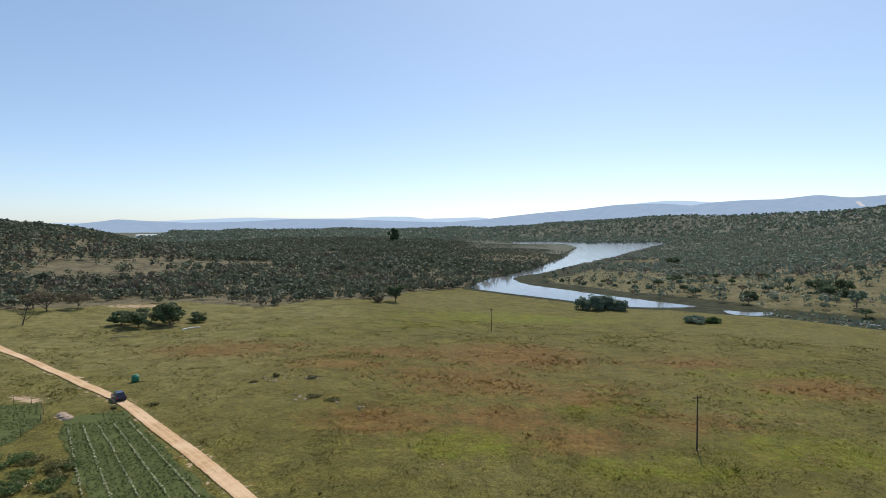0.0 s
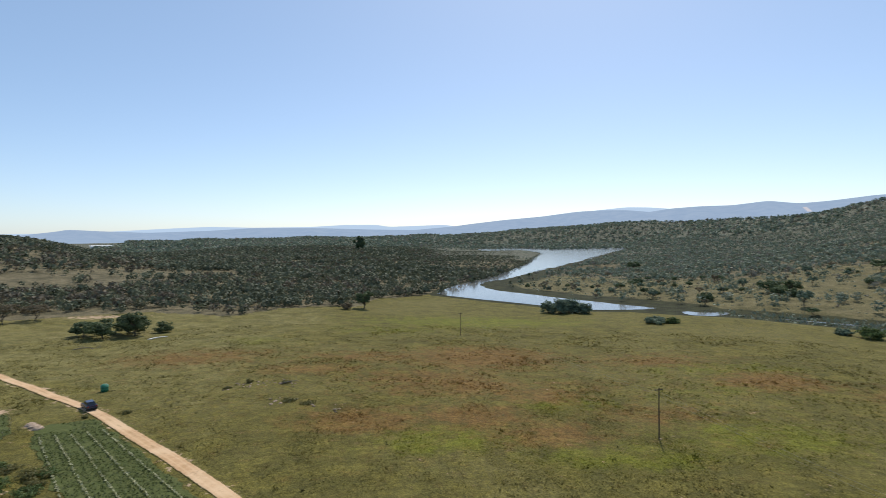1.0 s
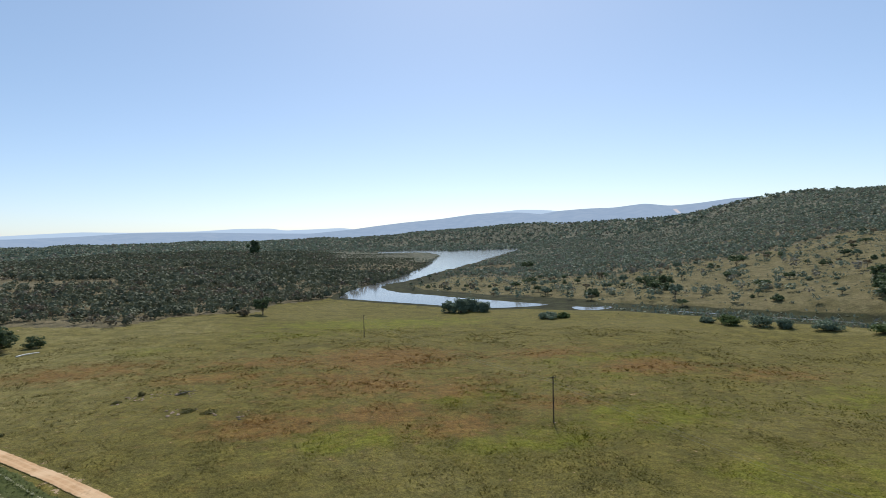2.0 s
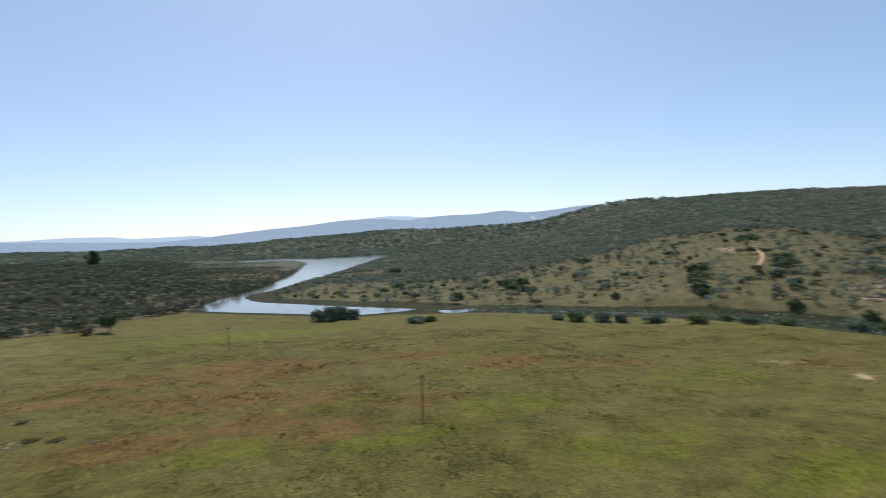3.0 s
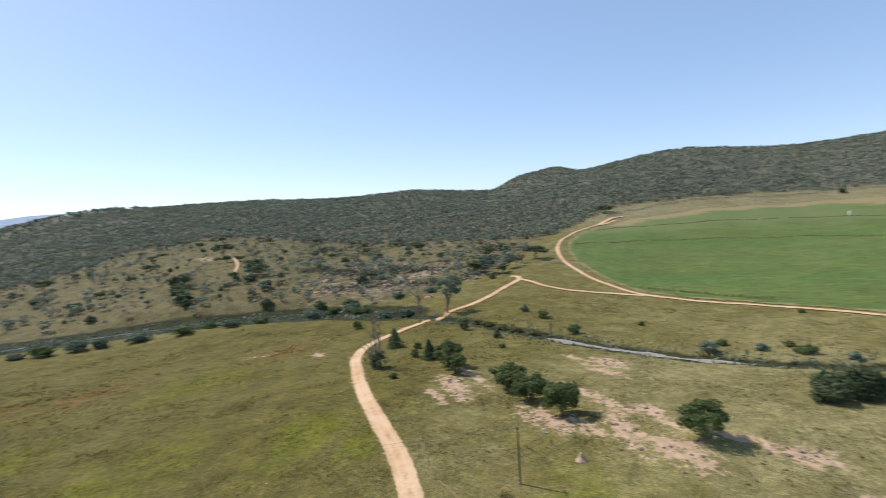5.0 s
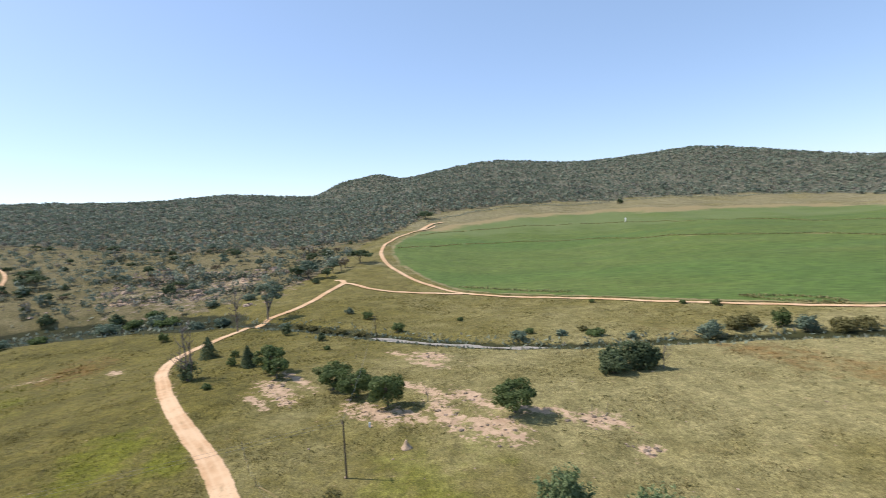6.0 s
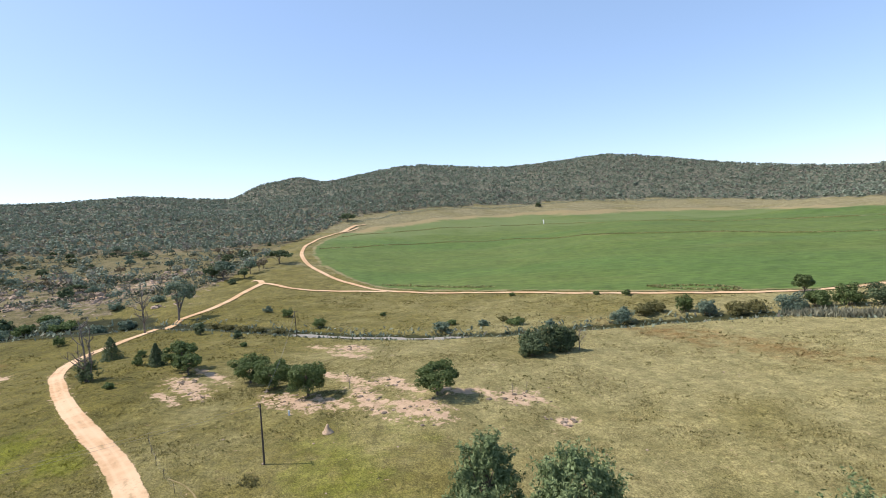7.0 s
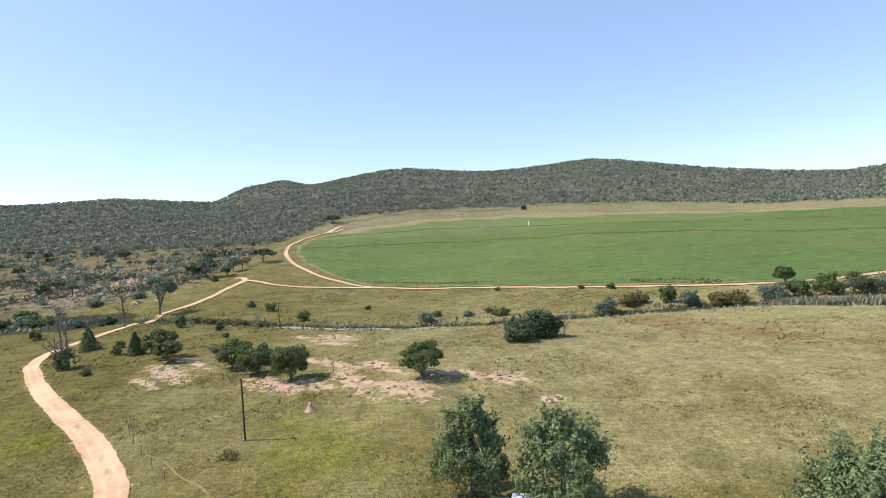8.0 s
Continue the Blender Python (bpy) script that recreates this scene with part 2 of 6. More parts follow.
M_BARK = plain("bark", (0.085, 0.070, 0.055), (0.16, 0.135, 0.11), 0.2, 0.95, 0.1, 0.6)
M_DEADWOOD = plain("dead_wood", (0.115, 0.098, 0.082), (0.235, 0.205, 0.175), 0.25, 0.95, 0.1, 0.5)
M_POLE = plain("creosoted_wood", (0.045, 0.036, 0.030), (0.085, 0.070, 0.058), 0.3, 0.85, 0.2, 0.4)
M_STEEL = plain("galvanised_steel", (0.30, 0.31, 0.32), (0.42, 0.42, 0.43), 0.2, 0.5, 0.5, 0.0, 0.8)
M_WIRE = plain("dull_wire", (0.16, 0.16, 0.15), (0.22, 0.22, 0.21), 0.2, 0.6, 0.4)
M_STONE = plain("pale_stone", (0.25, 0.185, 0.135), (0.43, 0.325, 0.240), 0.35, 0.95, 0.1, 0.6)
M_DARKSTONE = plain("dark_stone", (0.115, 0.090, 0.066), (0.215, 0.170, 0.125), 0.35, 0.95, 0.1, 0.6)
M_TERMITE = plain("termite_earth", (0.33, 0.235, 0.155), (0.47, 0.345, 0.235), 0.25, 0.95, 0.1, 0.8)
M_WHITE = plain("weathered_white_paint", (0.62, 0.61, 0.58), (0.80, 0.79, 0.76), 0.4, 0.6, 0.3)
M_GREENPLASTIC = plain("green_plastic", (0.010, 0.120, 0.062), (0.018, 0.175, 0.095), 0.5, 0.45, 0.5)
M_NAVY = plain("navy_car_paint", (0.012, 0.016, 0.045), (0.016, 0.020, 0.055), 0.5, 0.25, 0.6)
M_SILVER = plain("pale_car_paint", (0.55, 0.60, 0.68), (0.62, 0.66, 0.73), 0.5, 0.25, 0.6)
M_GLASS = plain("dark_car_glass", (0.010, 0.012, 0.014), (0.016, 0.018, 0.020), 0.5, 0.05, 0.8)
M_RUBBER = plain("rubber", (0.018, 0.018, 0.018), (0.035, 0.033, 0.030), 0.1, 0.9, 0.2)
M_LAMP = plain("lamp_glass", (0.60, 0.60, 0.58), (0.70, 0.70, 0.68), 0.1, 0.15, 0.6)
M_REDLAMP = plain("red_lamp_glass", (0.30, 0.012, 0.010), (0.38, 0.018, 0.014), 0.1, 0.2, 0.6)
M_CREEK = plain("creek_water", (0.20, 0.185, 0.155), (0.32, 0.295, 0.25), 1.2, 0.7, 0.05)
# far ranges and their firebreak: blue haze painted on as emission
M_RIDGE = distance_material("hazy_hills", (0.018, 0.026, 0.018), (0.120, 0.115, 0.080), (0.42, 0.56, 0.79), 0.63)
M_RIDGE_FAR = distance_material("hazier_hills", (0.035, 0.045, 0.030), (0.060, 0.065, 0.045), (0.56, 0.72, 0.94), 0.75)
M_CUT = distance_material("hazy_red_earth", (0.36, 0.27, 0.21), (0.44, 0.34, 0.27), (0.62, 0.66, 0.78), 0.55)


# ---- the lie of the land ----
# Spot heights (x, y, z): meadow and roads, then the bush slopes, then the crests.
NEAR = np.array([
    (0, 0, 0), (34, 71, -1.8), (52, -20, -0.6), (109, 17, -0.5), (65, -46, 0.6), (52, -60, -1.0), (-73, 110, -0.6),
    (-40, 110, 0), (15, 179, -3.9), (-60, 50, 0), (178, 19, -2.3), (243, -12, 2.4), (219, -58, -1.2), (142, -25, -1.8),
    (112, -105, -1.6), (152, -124, -0.8), (107, -166, 0.5), (88, -79, -0.2), (-100, -60, 0), (40, -120, 0), (20, 330, -6.6),
    (100, 245, -6.4), (-150, 180, 0.5), (100, 120, -3.8), (175, 150, -6.2), (60, -190, 1.5)], float)
SLOPES = np.array([
    (300, 170, 14), (240, 130, 3), (250, 250, 2), (210, 70, -2.5), (320, 60, 7), (400, 20, 14), (350, -40, 11.5), (480, -55, 22),
    (560, -120, 33), (600, -290, 35), (560, -420, 28), (520, -560, 21), (330, -260, 14), (330, -400, 13), (440, 160, 22),
    (-260, 300, 5), (-150, 420, 3), (0, 600, -2), (330, 480, 4), (-60, 946, 2), (700, 900, 18), (-500, 900, 6), (150, 1000, -7), (95, 850, -6.5)], float)
CRESTS = np.array([
    (860, 290, 73), (905, 185, 79), (900, 60, 64), (1130, 30, 84), (1010, -60, 90), (960, -240, 115), (900, -390, 97), (880, -580, 118), (740, -700, 80),
    (560, -830, 58), (950, 540, 90), (945, 750, 95), (950, 900, 93), (840, 1010, 52), (830, 1270, 50), (700, 1560, 44), (480, 1940, 34),
    (300, 2180, 26), (-150, 2400, 22), (-620, 1900, 14), (-470, 770, 24), (-430, 560, 33), (-600, 300, 50), (1500, 100, 100), (-400, -500, 10)], float)
WATER_Z = -7.2
# Azimuth, and how far off the land falls away behind the crest.
CREST_AT = (-180, -40, -30, -24, 20, 33, 45, 60, 80, 88, 95, 105, 180), (900, 780, 820, 2300, 2300, 1600, 1300, 1120, 960, 1120, 1120, 1000, 1000)


def warp(x, y):
    r = np.hypot(x, y) + 1e-6
    k = np.log1p(r / 60) / r
    return x * k, y * k


def spline():
    pts = np.vstack([NEAR, SLOPES, CRESTS])
    u, v = warp(pts[:, 0], pts[:, 1])
    d2 = (u[:, None] - u) ** 2 + (v[:, None] - v) ** 2
    n = len(pts)
    a = np.zeros((n + 3, n + 3))
    a[:n, :n] = 0.5 * d2 * np.log(d2 + 1e-12) + 2e-4 * np.eye(n)
    a[:n, n:] = np.c_[np.ones(n), u, v]
    a[n:, :n] = a[:n, n:].T
    return u, v, np.linalg.solve(a, np.r_[pts[:, 2], 0, 0, 0])


SPLINE = spline()


def waves(x, y, size, seed):
    """Soft uneven waves between about -1 and 1, of one size in metres."""
    rng = np.random.RandomState(seed)
    out = 0
    for k in range(5):
        a, f, p = rng.uniform(0, 2 * np.pi), rng.uniform(0.6, 1.6) / size, rng.uniform(0, 6.28)
        out = out + np.sin(2 * np.pi * f * (x * np.cos(a) + y * np.sin(a)) + p)
    return out / 3


NOISE_GRID = np.random.RandomState(77).uniform(-1, 1, (256, 256))


def vnoise(x, y, size, seed=0, octaves=3):
    """Uneven noise between about -1 and 1, with features of the given size in metres."""
    out, amp, total = 0.0, 1.0, 0.0
    for k in range(octaves):
        u, v = np.asarray(x) / size * 2 ** k + seed * 17.3 + 31 * k, np.asarray(y) / size * 2 ** k + seed * 7.9 + 57 * k
        i, j = np.floor(u).astype(int), np.floor(v).astype(int)
        f, g = u - i, v - j
        f, g = f * f * (3 - 2 * f), g * g * (3 - 2 * g)
        n = NOISE_GRID
        a, b = n[i % 256, j % 256], n[(i + 1) % 256, j % 256]
        c, d = n[i % 256, (j + 1) % 256], n[(i + 1) % 256, (j + 1) % 256]
        out = out + amp * ((a + (b - a) * f) * (1 - g) + (c + (d - c) * f) * g)
        total, amp = total + amp, amp * 0.5
    return out / total * 1.7


def line_distance(x, y, line):
    """Distance to a polyline."""
    best = np.full(np.shape(x), 1e9)
    for (ax, ay), (bx, by) in zip(line[:-1], line[1:]):
        dx, dy = bx - ax, by - ay
        t = np.clip(((x - ax) * dx + (y - ay) * dy) / (dx * dx + dy * dy), 0, 1)
        best = np.minimum(best, np.hypot(x - ax - t * dx, y - ay - t * dy))
    return best


def inside(x, y, ring):
    hit = np.zeros(np.shape(x), bool)
    for (ax, ay), (bx, by) in zip(ring, ring[1:] + ring[:1]):
        cross = (ay > y) != (by > y)
        with np.errstate(divide="ignore", invalid="ignore"):
            hit ^= cross & (x < (bx - ax) * (y - ay) / (by - ay if by != ay else 1e-9) + ax)
    return hit


def smooth(a, b, v):
    t = np.clip((v - a) / (b - a), 0, 1)
    return t * t * (3 - 2 * t)


LAKE = [(179, 1289), (300, 1640), (430, 1700), (640, 1660), (562, 1278), (363, 936), (218, 672), (134, 539), (88, 449), (57, 420),
        (57, 365), (78, 333), (89, 309), (104, 288), (119, 265), (127, 255), (108, 253), (84, 257), (66, 283), (40, 314), (19, 342),
        (22, 360), (41, 411), (78, 473), (124, 583), (175, 730), (275, 1026), (285, 1231), (204, 1203)]
RIVER = [(118, 255), (150, 228), (182, 182), (200, 147), (211, 90), (211, 60), (202, 38)]
RIVER_Z = [-7.3, -7.3, -6.9, -6.0, -4.9, -4.4, -4.0]
CREEK = [(202, 38), (190, 22), (165, -5), (145, -25), (131, -40), (116, -57), (109, -73), (106, -93), (102, -116), (92, -140), (70, -158), (30, -190)]


def land(x, y):
    x, y = np.asarray(x, float), np.asarray(y, float)
    r = np.hypot(x, y)
    u, v = warp(x, y)
    su, sv, w = SPLINE
    n = len(su)
    z = w[n] + w[n + 1] * u + w[n + 2] * v
    for i in range(n):
        d2 = (u - su[i]) ** 2 + (v - sv[i]) ** 2
        z = z + w[i] * 0.5 * d2 * np.log(d2 + 1e-12)
    z = z + waves(x, y, 260, 3) * np.clip((r - 450) / 500, 0, 1) * 3.5 + waves(x, y, 60, 4) * np.clip((r - 150) / 500, 0, 1) * 1.2
    z = z + waves(x, y, 17, 5) * 0.10 + waves(x, y, 7, 6) * 0.04
    crest = np.interp(np.degrees(np.arctan2(x, y)), *CREST_AT)
    z = z - 0.10 * np.maximum(0, r - crest) * smooth(0, 120, r - crest)
    z = np.maximum(z, np.where(r > 600, -4, -99))
    far = smooth(2300, 3200, r)
    z = z * (1 - far) + 8 * far
    # a steep rounded knoll on the eastern ridge
    z = z + 21 * np.exp(-((x - 1062) / 150) ** 4 - ((y + 12) / 64) ** 4)
    # lake bed and banks, river and creek beds
    wet = line_distance(x, y, LAKE + LAKE[:1])
    wet = np.where(inside(x, y, LAKE), 0, wet)
    flat = 60 + 240 * smooth(900, 1300, y)
    z = z + (WATER_Z - 0.15 - z) * (1 - smooth(0, 1, (wet - 4) / (flat - 4)))
    near = line_distance(x, y, RIVER)
    bed = np.interp(y, [p[1] for p in RIVER[::-1]], RIVER_Z[::-1])
    z = z + (bed - z) * (1 - smooth(5, 26, near))
    near = line_distance(x, y, CREEK)
    return z - 1.15 * (1 - smooth(2.0, 6.5, near))



# ---- meshes ----
def mesh_of(name, verts, faces, material, smooth_faces=False, **attrs):
    """A mesh from arrays: corners, faces of one size, and values for each corner."""
    me = bpy.data.meshes.new(name)
    verts, faces = np.asarray(verts, np.float32), np.asarray(faces, np.int32)
    k = faces.shape[1]
    me.vertices.add(len(verts)), me.loops.add(faces.size), me.polygons.add(len(faces))
    me.vertices.foreach_set("co", verts.ravel())
    me.loops.foreach_set("vertex_index", faces.ravel())
    me.polygons.foreach_set("loop_start", np.arange(len(faces), dtype=np.int32) * k)
    me.polygons.foreach_set("loop_total", np.full(len(faces), k, np.int32))
    me.polygons.foreach_set("use_smooth", np.full(len(faces), smooth_faces))
    for key, values in attrs.items():
        me.attributes.new(key, "FLOAT", "POINT").data.foreach_set("value", np.asarray(values, np.float32))
    me.update(calc_edges=True)
    me.materials.append(material)
    return me


def part(name, me, parent=None, label="", m=None):
    """One mesh object, under its thing where one is given."""
    if isinstance(me, bmesh.types.BMesh):
        raise TypeError("give a mesh")
    ob = new(name, me)
    if parent is not None:
        ob.parent = parent
    if m is not None:
        ob.matrix_basis = m
    return tagged(ob, label)


def solid(name, bm, material, smooth_faces=False):
    """A mesh from a bmesh."""
    bmesh.ops.recalc_face_normals(bm, faces=bm.faces)
    me = bpy.data.meshes.new(name)
    bm.to_mesh(me)
    bm.free()
    me.materials.append(material)
    for p in me.polygons:
        p.use_smooth = smooth_faces
    return me


def box(name, size, material, at=(0, 0, 0), bevel=0.03, taper=(1, 1)):
    bm = bmesh.new()
    bmesh.ops.create_cube(bm, size=1)
    for v in bm.verts:
        if v.co.z > 0:
            v.co.x *= taper[0]
            v.co.y *= taper[1]
        v.co = Vector((v.co.x * size[0] + at[0], v.co.y * size[1] + at[1], v.co.z * size[2] + at[2]))
    if bevel:
        bmesh.ops.bevel(bm, geom=bm.edges[:], offset=bevel, segments=2, affect="EDGES")
    return solid(name, bm, material)


def tube(points, radii, sides=6):
    """Corners and quads of a tapering tube along a line of points."""
    p = np.asarray(points, float)
    d = np.gradient(p, axis=0)
    d /= np.linalg.norm(d, axis=1)[:, None] + 1e-9
    ref = np.where(np.abs(d[:, 2:3]) > 0.9, np.array([[1.0, 0, 0]]), np.array([[0, 0, 1.0]]))
    s = np.cross(d, ref)
    s /= np.linalg.norm(s, axis=1)[:, None]
    o = np.cross(s, d)
    a = np.arange(sides) * 2 * np.pi / sides
    ring = p[:, None] + np.asarray(radii)[:, None, None] * (np.cos(a)[None, :, None] * s[:, None] + np.sin(a)[None, :, None] * o[:, None])
    i, j = np.meshgrid(np.arange(len(p) - 1), np.arange(sides), indexing="ij")
    k = (j + 1) % sides
    return ring.reshape(-1, 3), np.stack([i * sides + j, i * sides + k, (i + 1) * sides + k, (i + 1) * sides + j], -1).reshape(-1, 4)


def tubes(name, lines, material, sides=6):
    """One mesh from several tapering tubes."""
    vs, fs, n = [], [], 0
    for points, radii in lines:
        v, f = tube(points, radii, sides)
        vs.append(v), fs.append(f + n)
        n += len(v)
    return mesh_of(name, np.vstack(vs), np.vstack(fs), material, True)


def leaves_at(centres, sizes, rng, up=0.0, length=1.6, face=None):
    """Small pointed leaves, four corners each, turned every way, round the given centres."""
    n = len(centres)
    a = rng.normal(size=(n, 3))
    if face is not None:
        a = a * 0.55 + face
    a /= np.linalg.norm(a, axis=1)[:, None]
    b = rng.normal(size=(n, 3)) + np.array([0, 0, up])
    b -= a * np.sum(a * b, axis=1)[:, None]
    b /= np.linalg.norm(b, axis=1)[:, None] + 1e-9
    s = np.asarray(sizes)[:, None]
    c = np.cross(a, b) * s * 0.5
    b = b * s * 0.5 * length
    v = np.stack([centres - b, centres + c * 0.9 - b * 0.1, centres + b, centres - c * 0.9 + b * 0.1], 1).reshape(-1, 3)
    return v, np.arange(4 * n).reshape(-1, 4)


def crown_points(rng, n, size, clumps, low=-0.55, fill=0.55, puff=(0.18, 0.36)):
    """Leaf places: uneven clumps spread over and in a flattened crown of half-axes size, centred on 0."""
    c = rng.normal(size=(clumps * 3, 3))
    c /= np.linalg.norm(c, axis=1)[:, None]
    c = c[c[:, 2] > low][:clumps]
    c *= rng.uniform(fill, 1.0, len(c))[:, None]
    which = rng.randint(0, len(c), n)
    spread = rng.uniform(*puff, len(c))[which][:, None]
    off = rng.normal(size=(n, 3))
    off /= np.linalg.norm(off, axis=1)[:, None]
    p = c[which] + off * spread * rng.uniform(0.3, 1.0, n)[:, None] ** 0.5
    out = p + off * 0.7 + np.array([0, 0, 0.25])
    return p * np.asarray(size), c * np.asarray(size), out / np.linalg.norm(out, axis=1)[:, None]


def limb(rng, a, b, r0, r1, bend=0.12, n=6):
    t = np.linspace(0, 1, n)[:, None]
    a, b = np.asarray(a, float), np.asarray(b, float)
    side = rng.normal(size=3) * np.linalg.norm(b - a) * bend
    return a + (b - a) * t + side * np.sin(t * np.pi) * 0.8, np.linspace(r0, r1, n)


def tree(name, height, spread, rng, leaf, leaves=1800, size=0.28, trunk=0.16, clear=0.28, clumps=26, bark=None, low=-0.5, squash=1.0, length=1.6, sprigs=0, taper=0.0):
    """A tree at the origin: a tapered trunk with limbs, and a crown of many small leaves."""
    ob = new(name)
    half = height * (1 - clear) * 0.43
    mid = height - half * 1.18
    p, c, out = crown_points(rng, leaves, (spread * 0.95, spread * 0.95 * rng.uniform(0.88, 1.0), half * squash), clumps, low)
    for q in (p, c):
        q[:, :2] *= 1 - taper * np.clip(q[:, 2:3] / half + 0.2, -0.3, 1)
    if sprigs:
        # leafy twigs that stand out of the crown
        i = rng.randint(0, len(c), sprigs)
        way = c[i] / (np.linalg.norm(c[i], axis=1)[:, None] + 1e-6) + rng.normal(size=(sprigs, 3)) * 0.35 + np.array([0, 0, 0.55])
        way /= np.linalg.norm(way, axis=1)[:, None]
        t = rng.uniform(0.2, 1.0, (sprigs, 16, 1)) * rng.uniform(0.25, 0.55, (sprigs, 1, 1)) * spread
        q = (c[i][:, None] + way[:, None] * t + rng.normal(size=(sprigs, 16, 3)) * 0.09).reshape(-1, 3)
        p, out = np.vstack([p, q]), np.vstack([out, np.repeat(way, 16, 0)])
        leaves = len(p)
    p[:, 2] += mid
    lines = [limb(rng, (0, 0, -0.4), (rng.uniform(-0.3, 0.3), rng.uniform(-0.3, 0.3), height * 0.62), height * 0.036 * trunk / 0.16, height * 0.014, 0.05, 8)]
    top = lines[0][0]
    for q in c[:: max(1, len(c) // 12)]:
        start = top[rng.randint(2, 7)]
        lines.append(limb(rng, start, q * 0.85 + np.array([0, 0, mid]), height * 0.013, height * 0.003))
    part("trunk", tubes("trunk", lines, bark or M_BARK, 6), ob, "grey-brown forked trunk with limbs")
    v, f = leaves_at(p, rng.uniform(0.6, 1.25, leaves) * size, rng, 0.0, length, out)
    part("crown", mesh_of("crown", v, f, leaf), ob, "crown of small green leaves")
    return ob


def bush(name, height, spread, rng, leaf, leaves=900, size=0.26, clumps=34):
    """A shrub that is leafy down to the ground."""
    ob = new(name)
    p, c, out = crown_points(rng, leaves, (spread * 0.9, spread * rng.uniform(0.68, 0.9), height * 0.5), clumps, -0.75, 0.35, (0.24, 0.44))
    p[:, 2] += height * 0.45
    p[:, 2] = np.maximum(p[:, 2], 0.03)
    lines = [limb(rng, (q[0] * 0.15, q[1] * 0.15, -0.3), q * 0.85 + np.array([0, 0, height * 0.45]), height * 0.02, height * 0.005) for q in c[:7] if q[2] > -0.3 * height]
    part("stem", tubes("stem", lines, M_BARK, 5), ob, "thin brown branching stems")
    v, f = leaves_at(p, rng.uniform(0.6, 1.25, leaves) * size, rng, 0.0, 1.6, out)
    part("foliage", mesh_of("foliage", v, f, leaf), ob, "dense small leaves down to the ground")
    return ob


def cone_tree(name, height, spread, rng, leaf, leaves=1800, size=0.26):
    """A dense upright tree, broad at the foot and narrow at the top."""
    ob = new(name)
    t = rng.uniform(0, 1, leaves) ** 1.35
    a = rng.uniform(0, 6.283, leaves)
    lobes = 1 + 0.22 * np.sin(3 * a + 5 * t) + 0.16 * np.sin(7 * a - 11 * t)
    r = spread * (1 - t ** 1.4) * lobes * rng.uniform(0.45, 1.0, leaves) + 0.12
    p = np.c_[r * np.cos(a), r * np.sin(a), 0.15 + t * (height - 0.2)]
    out = np.c_[np.cos(a), np.sin(a), np.full(leaves, 0.5)]
    part("trunk", tubes("trunk", [limb(rng, (0, 0, -0.3), (0, 0, height * 0.9), height * 0.025, height * 0.006, 0.02, 8)], M_BARK, 6), ob, "straight brown trunk")
    v, f = leaves_at(p, rng.uniform(0.6, 1.25, leaves) * size, rng, 0.0, 1.6, out / np.linalg.norm(out, axis=1)[:, None])
    part("crown", mesh_of("crown", v, f, leaf), ob, "dense narrow crown down to the ground")
    return ob


def snag(name, height, rng, forks=9, spread=0.3, material=None, radius=0.03):
    """A dead tree: bare trunk and branches."""
    ob = new(name)
    main = limb(rng, (0, 0, -0.4), (rng.uniform(-0.05, 0.05) * height, rng.uniform(-0.05, 0.05) * height, height), height * radius, height * 0.006, 0.04, 9)
    part("trunk", tubes("trunk", [main], material or M_DEADWOOD, 7), ob, "bare grey trunk")
    for _ in range(forks):
        i = rng.randint(2, 8)
        s = main[0][i]
        a = rng.uniform(0, 6.28)
        reach = height * spread * rng.uniform(0.5, 1.0) * (1.1 - i * 0.08)
        e = s + np.array([math.cos(a) * reach, math.sin(a) * reach, reach * rng.uniform(0.5, 1.5)])
        arm = limb(rng, s, e, height * 0.010, height * 0.003, 0.15)
        lines = [arm]
        for _ in range(3):
            k = arm[0][rng.randint(2, 5)]
            lines.append(limb(rng, k, k + rng.normal(size=3) * reach * 0.3 + np.array([0, 0, reach * 0.25]), height * 0.005, height * 0.0015, 0.1, 4))
        part("branch", tubes("branch", lines, material or M_DEADWOOD, 4), ob, "bare forked branch")
    return ob


def put(ob, x, y, turn=0.0, sink=0.0, lean=0.0):
    ob.matrix_basis = pose(x, y, float(land(x, y)) - sink, lean, 0, turn) @ Matrix.Diagonal((*ob.scale, 1))
    return ob



# ---- ground ----
def spot(x, y, cx, cy, a, b, turn=0.0):
    """1 in the middle of an oval patch, 0 at its rim and beyond."""
    t = radians(turn)
    dx, dy = x - cx, y - cy
    u, v = dx * math.cos(t) + dy * math.sin(t), dy * math.cos(t) - dx * math.sin(t)
    return np.clip(1.3 - np.hypot(u / a, v / b), 0, 1)


ROAD_WEST = [(-175, 178), (-119, 136.5), (-100, 122.3), (-82.3, 108.2), (-64, 92.9), (-53.3, 81.1), (-41.6, 68.9), (-29, 54.6), (-12, 34), (6, 14), (22, -1),
             (33, -9.0), (43, -8.8), (49, -6.7), (54, -4.7), (62, -1.2), (73, 4.8), (87, 12.2), (100, 18.2), (111, 22.6), (121, 26.4), (132, 29.4), (144, 30.0), (155, 28), (165, 25), (176, 20), (190, 13.7), (203, 5),
             (221, -2), (240, -8.5), (249, -11)]
ROAD_FORK = [(249, -11), (244, -16), (229, -23), (219, -36), (213, -52), (209, -62)]
ROAD_FIELD = [(80, -260), (88, -225), (97.8, -191.6), (102.2, -172), (106, -164), (124.3, -143), (146.7, -122.6), (174.7, -96.5), (209, -62), (224, -54), (239, -47.5),
              (260, -40), (290, -33), (324, -30), (360, -32), (389, -38), (420, -47), (443, -57), (478, -83)]
ROAD_HILL = [(249, -11), (256, -10), (258, -6)]
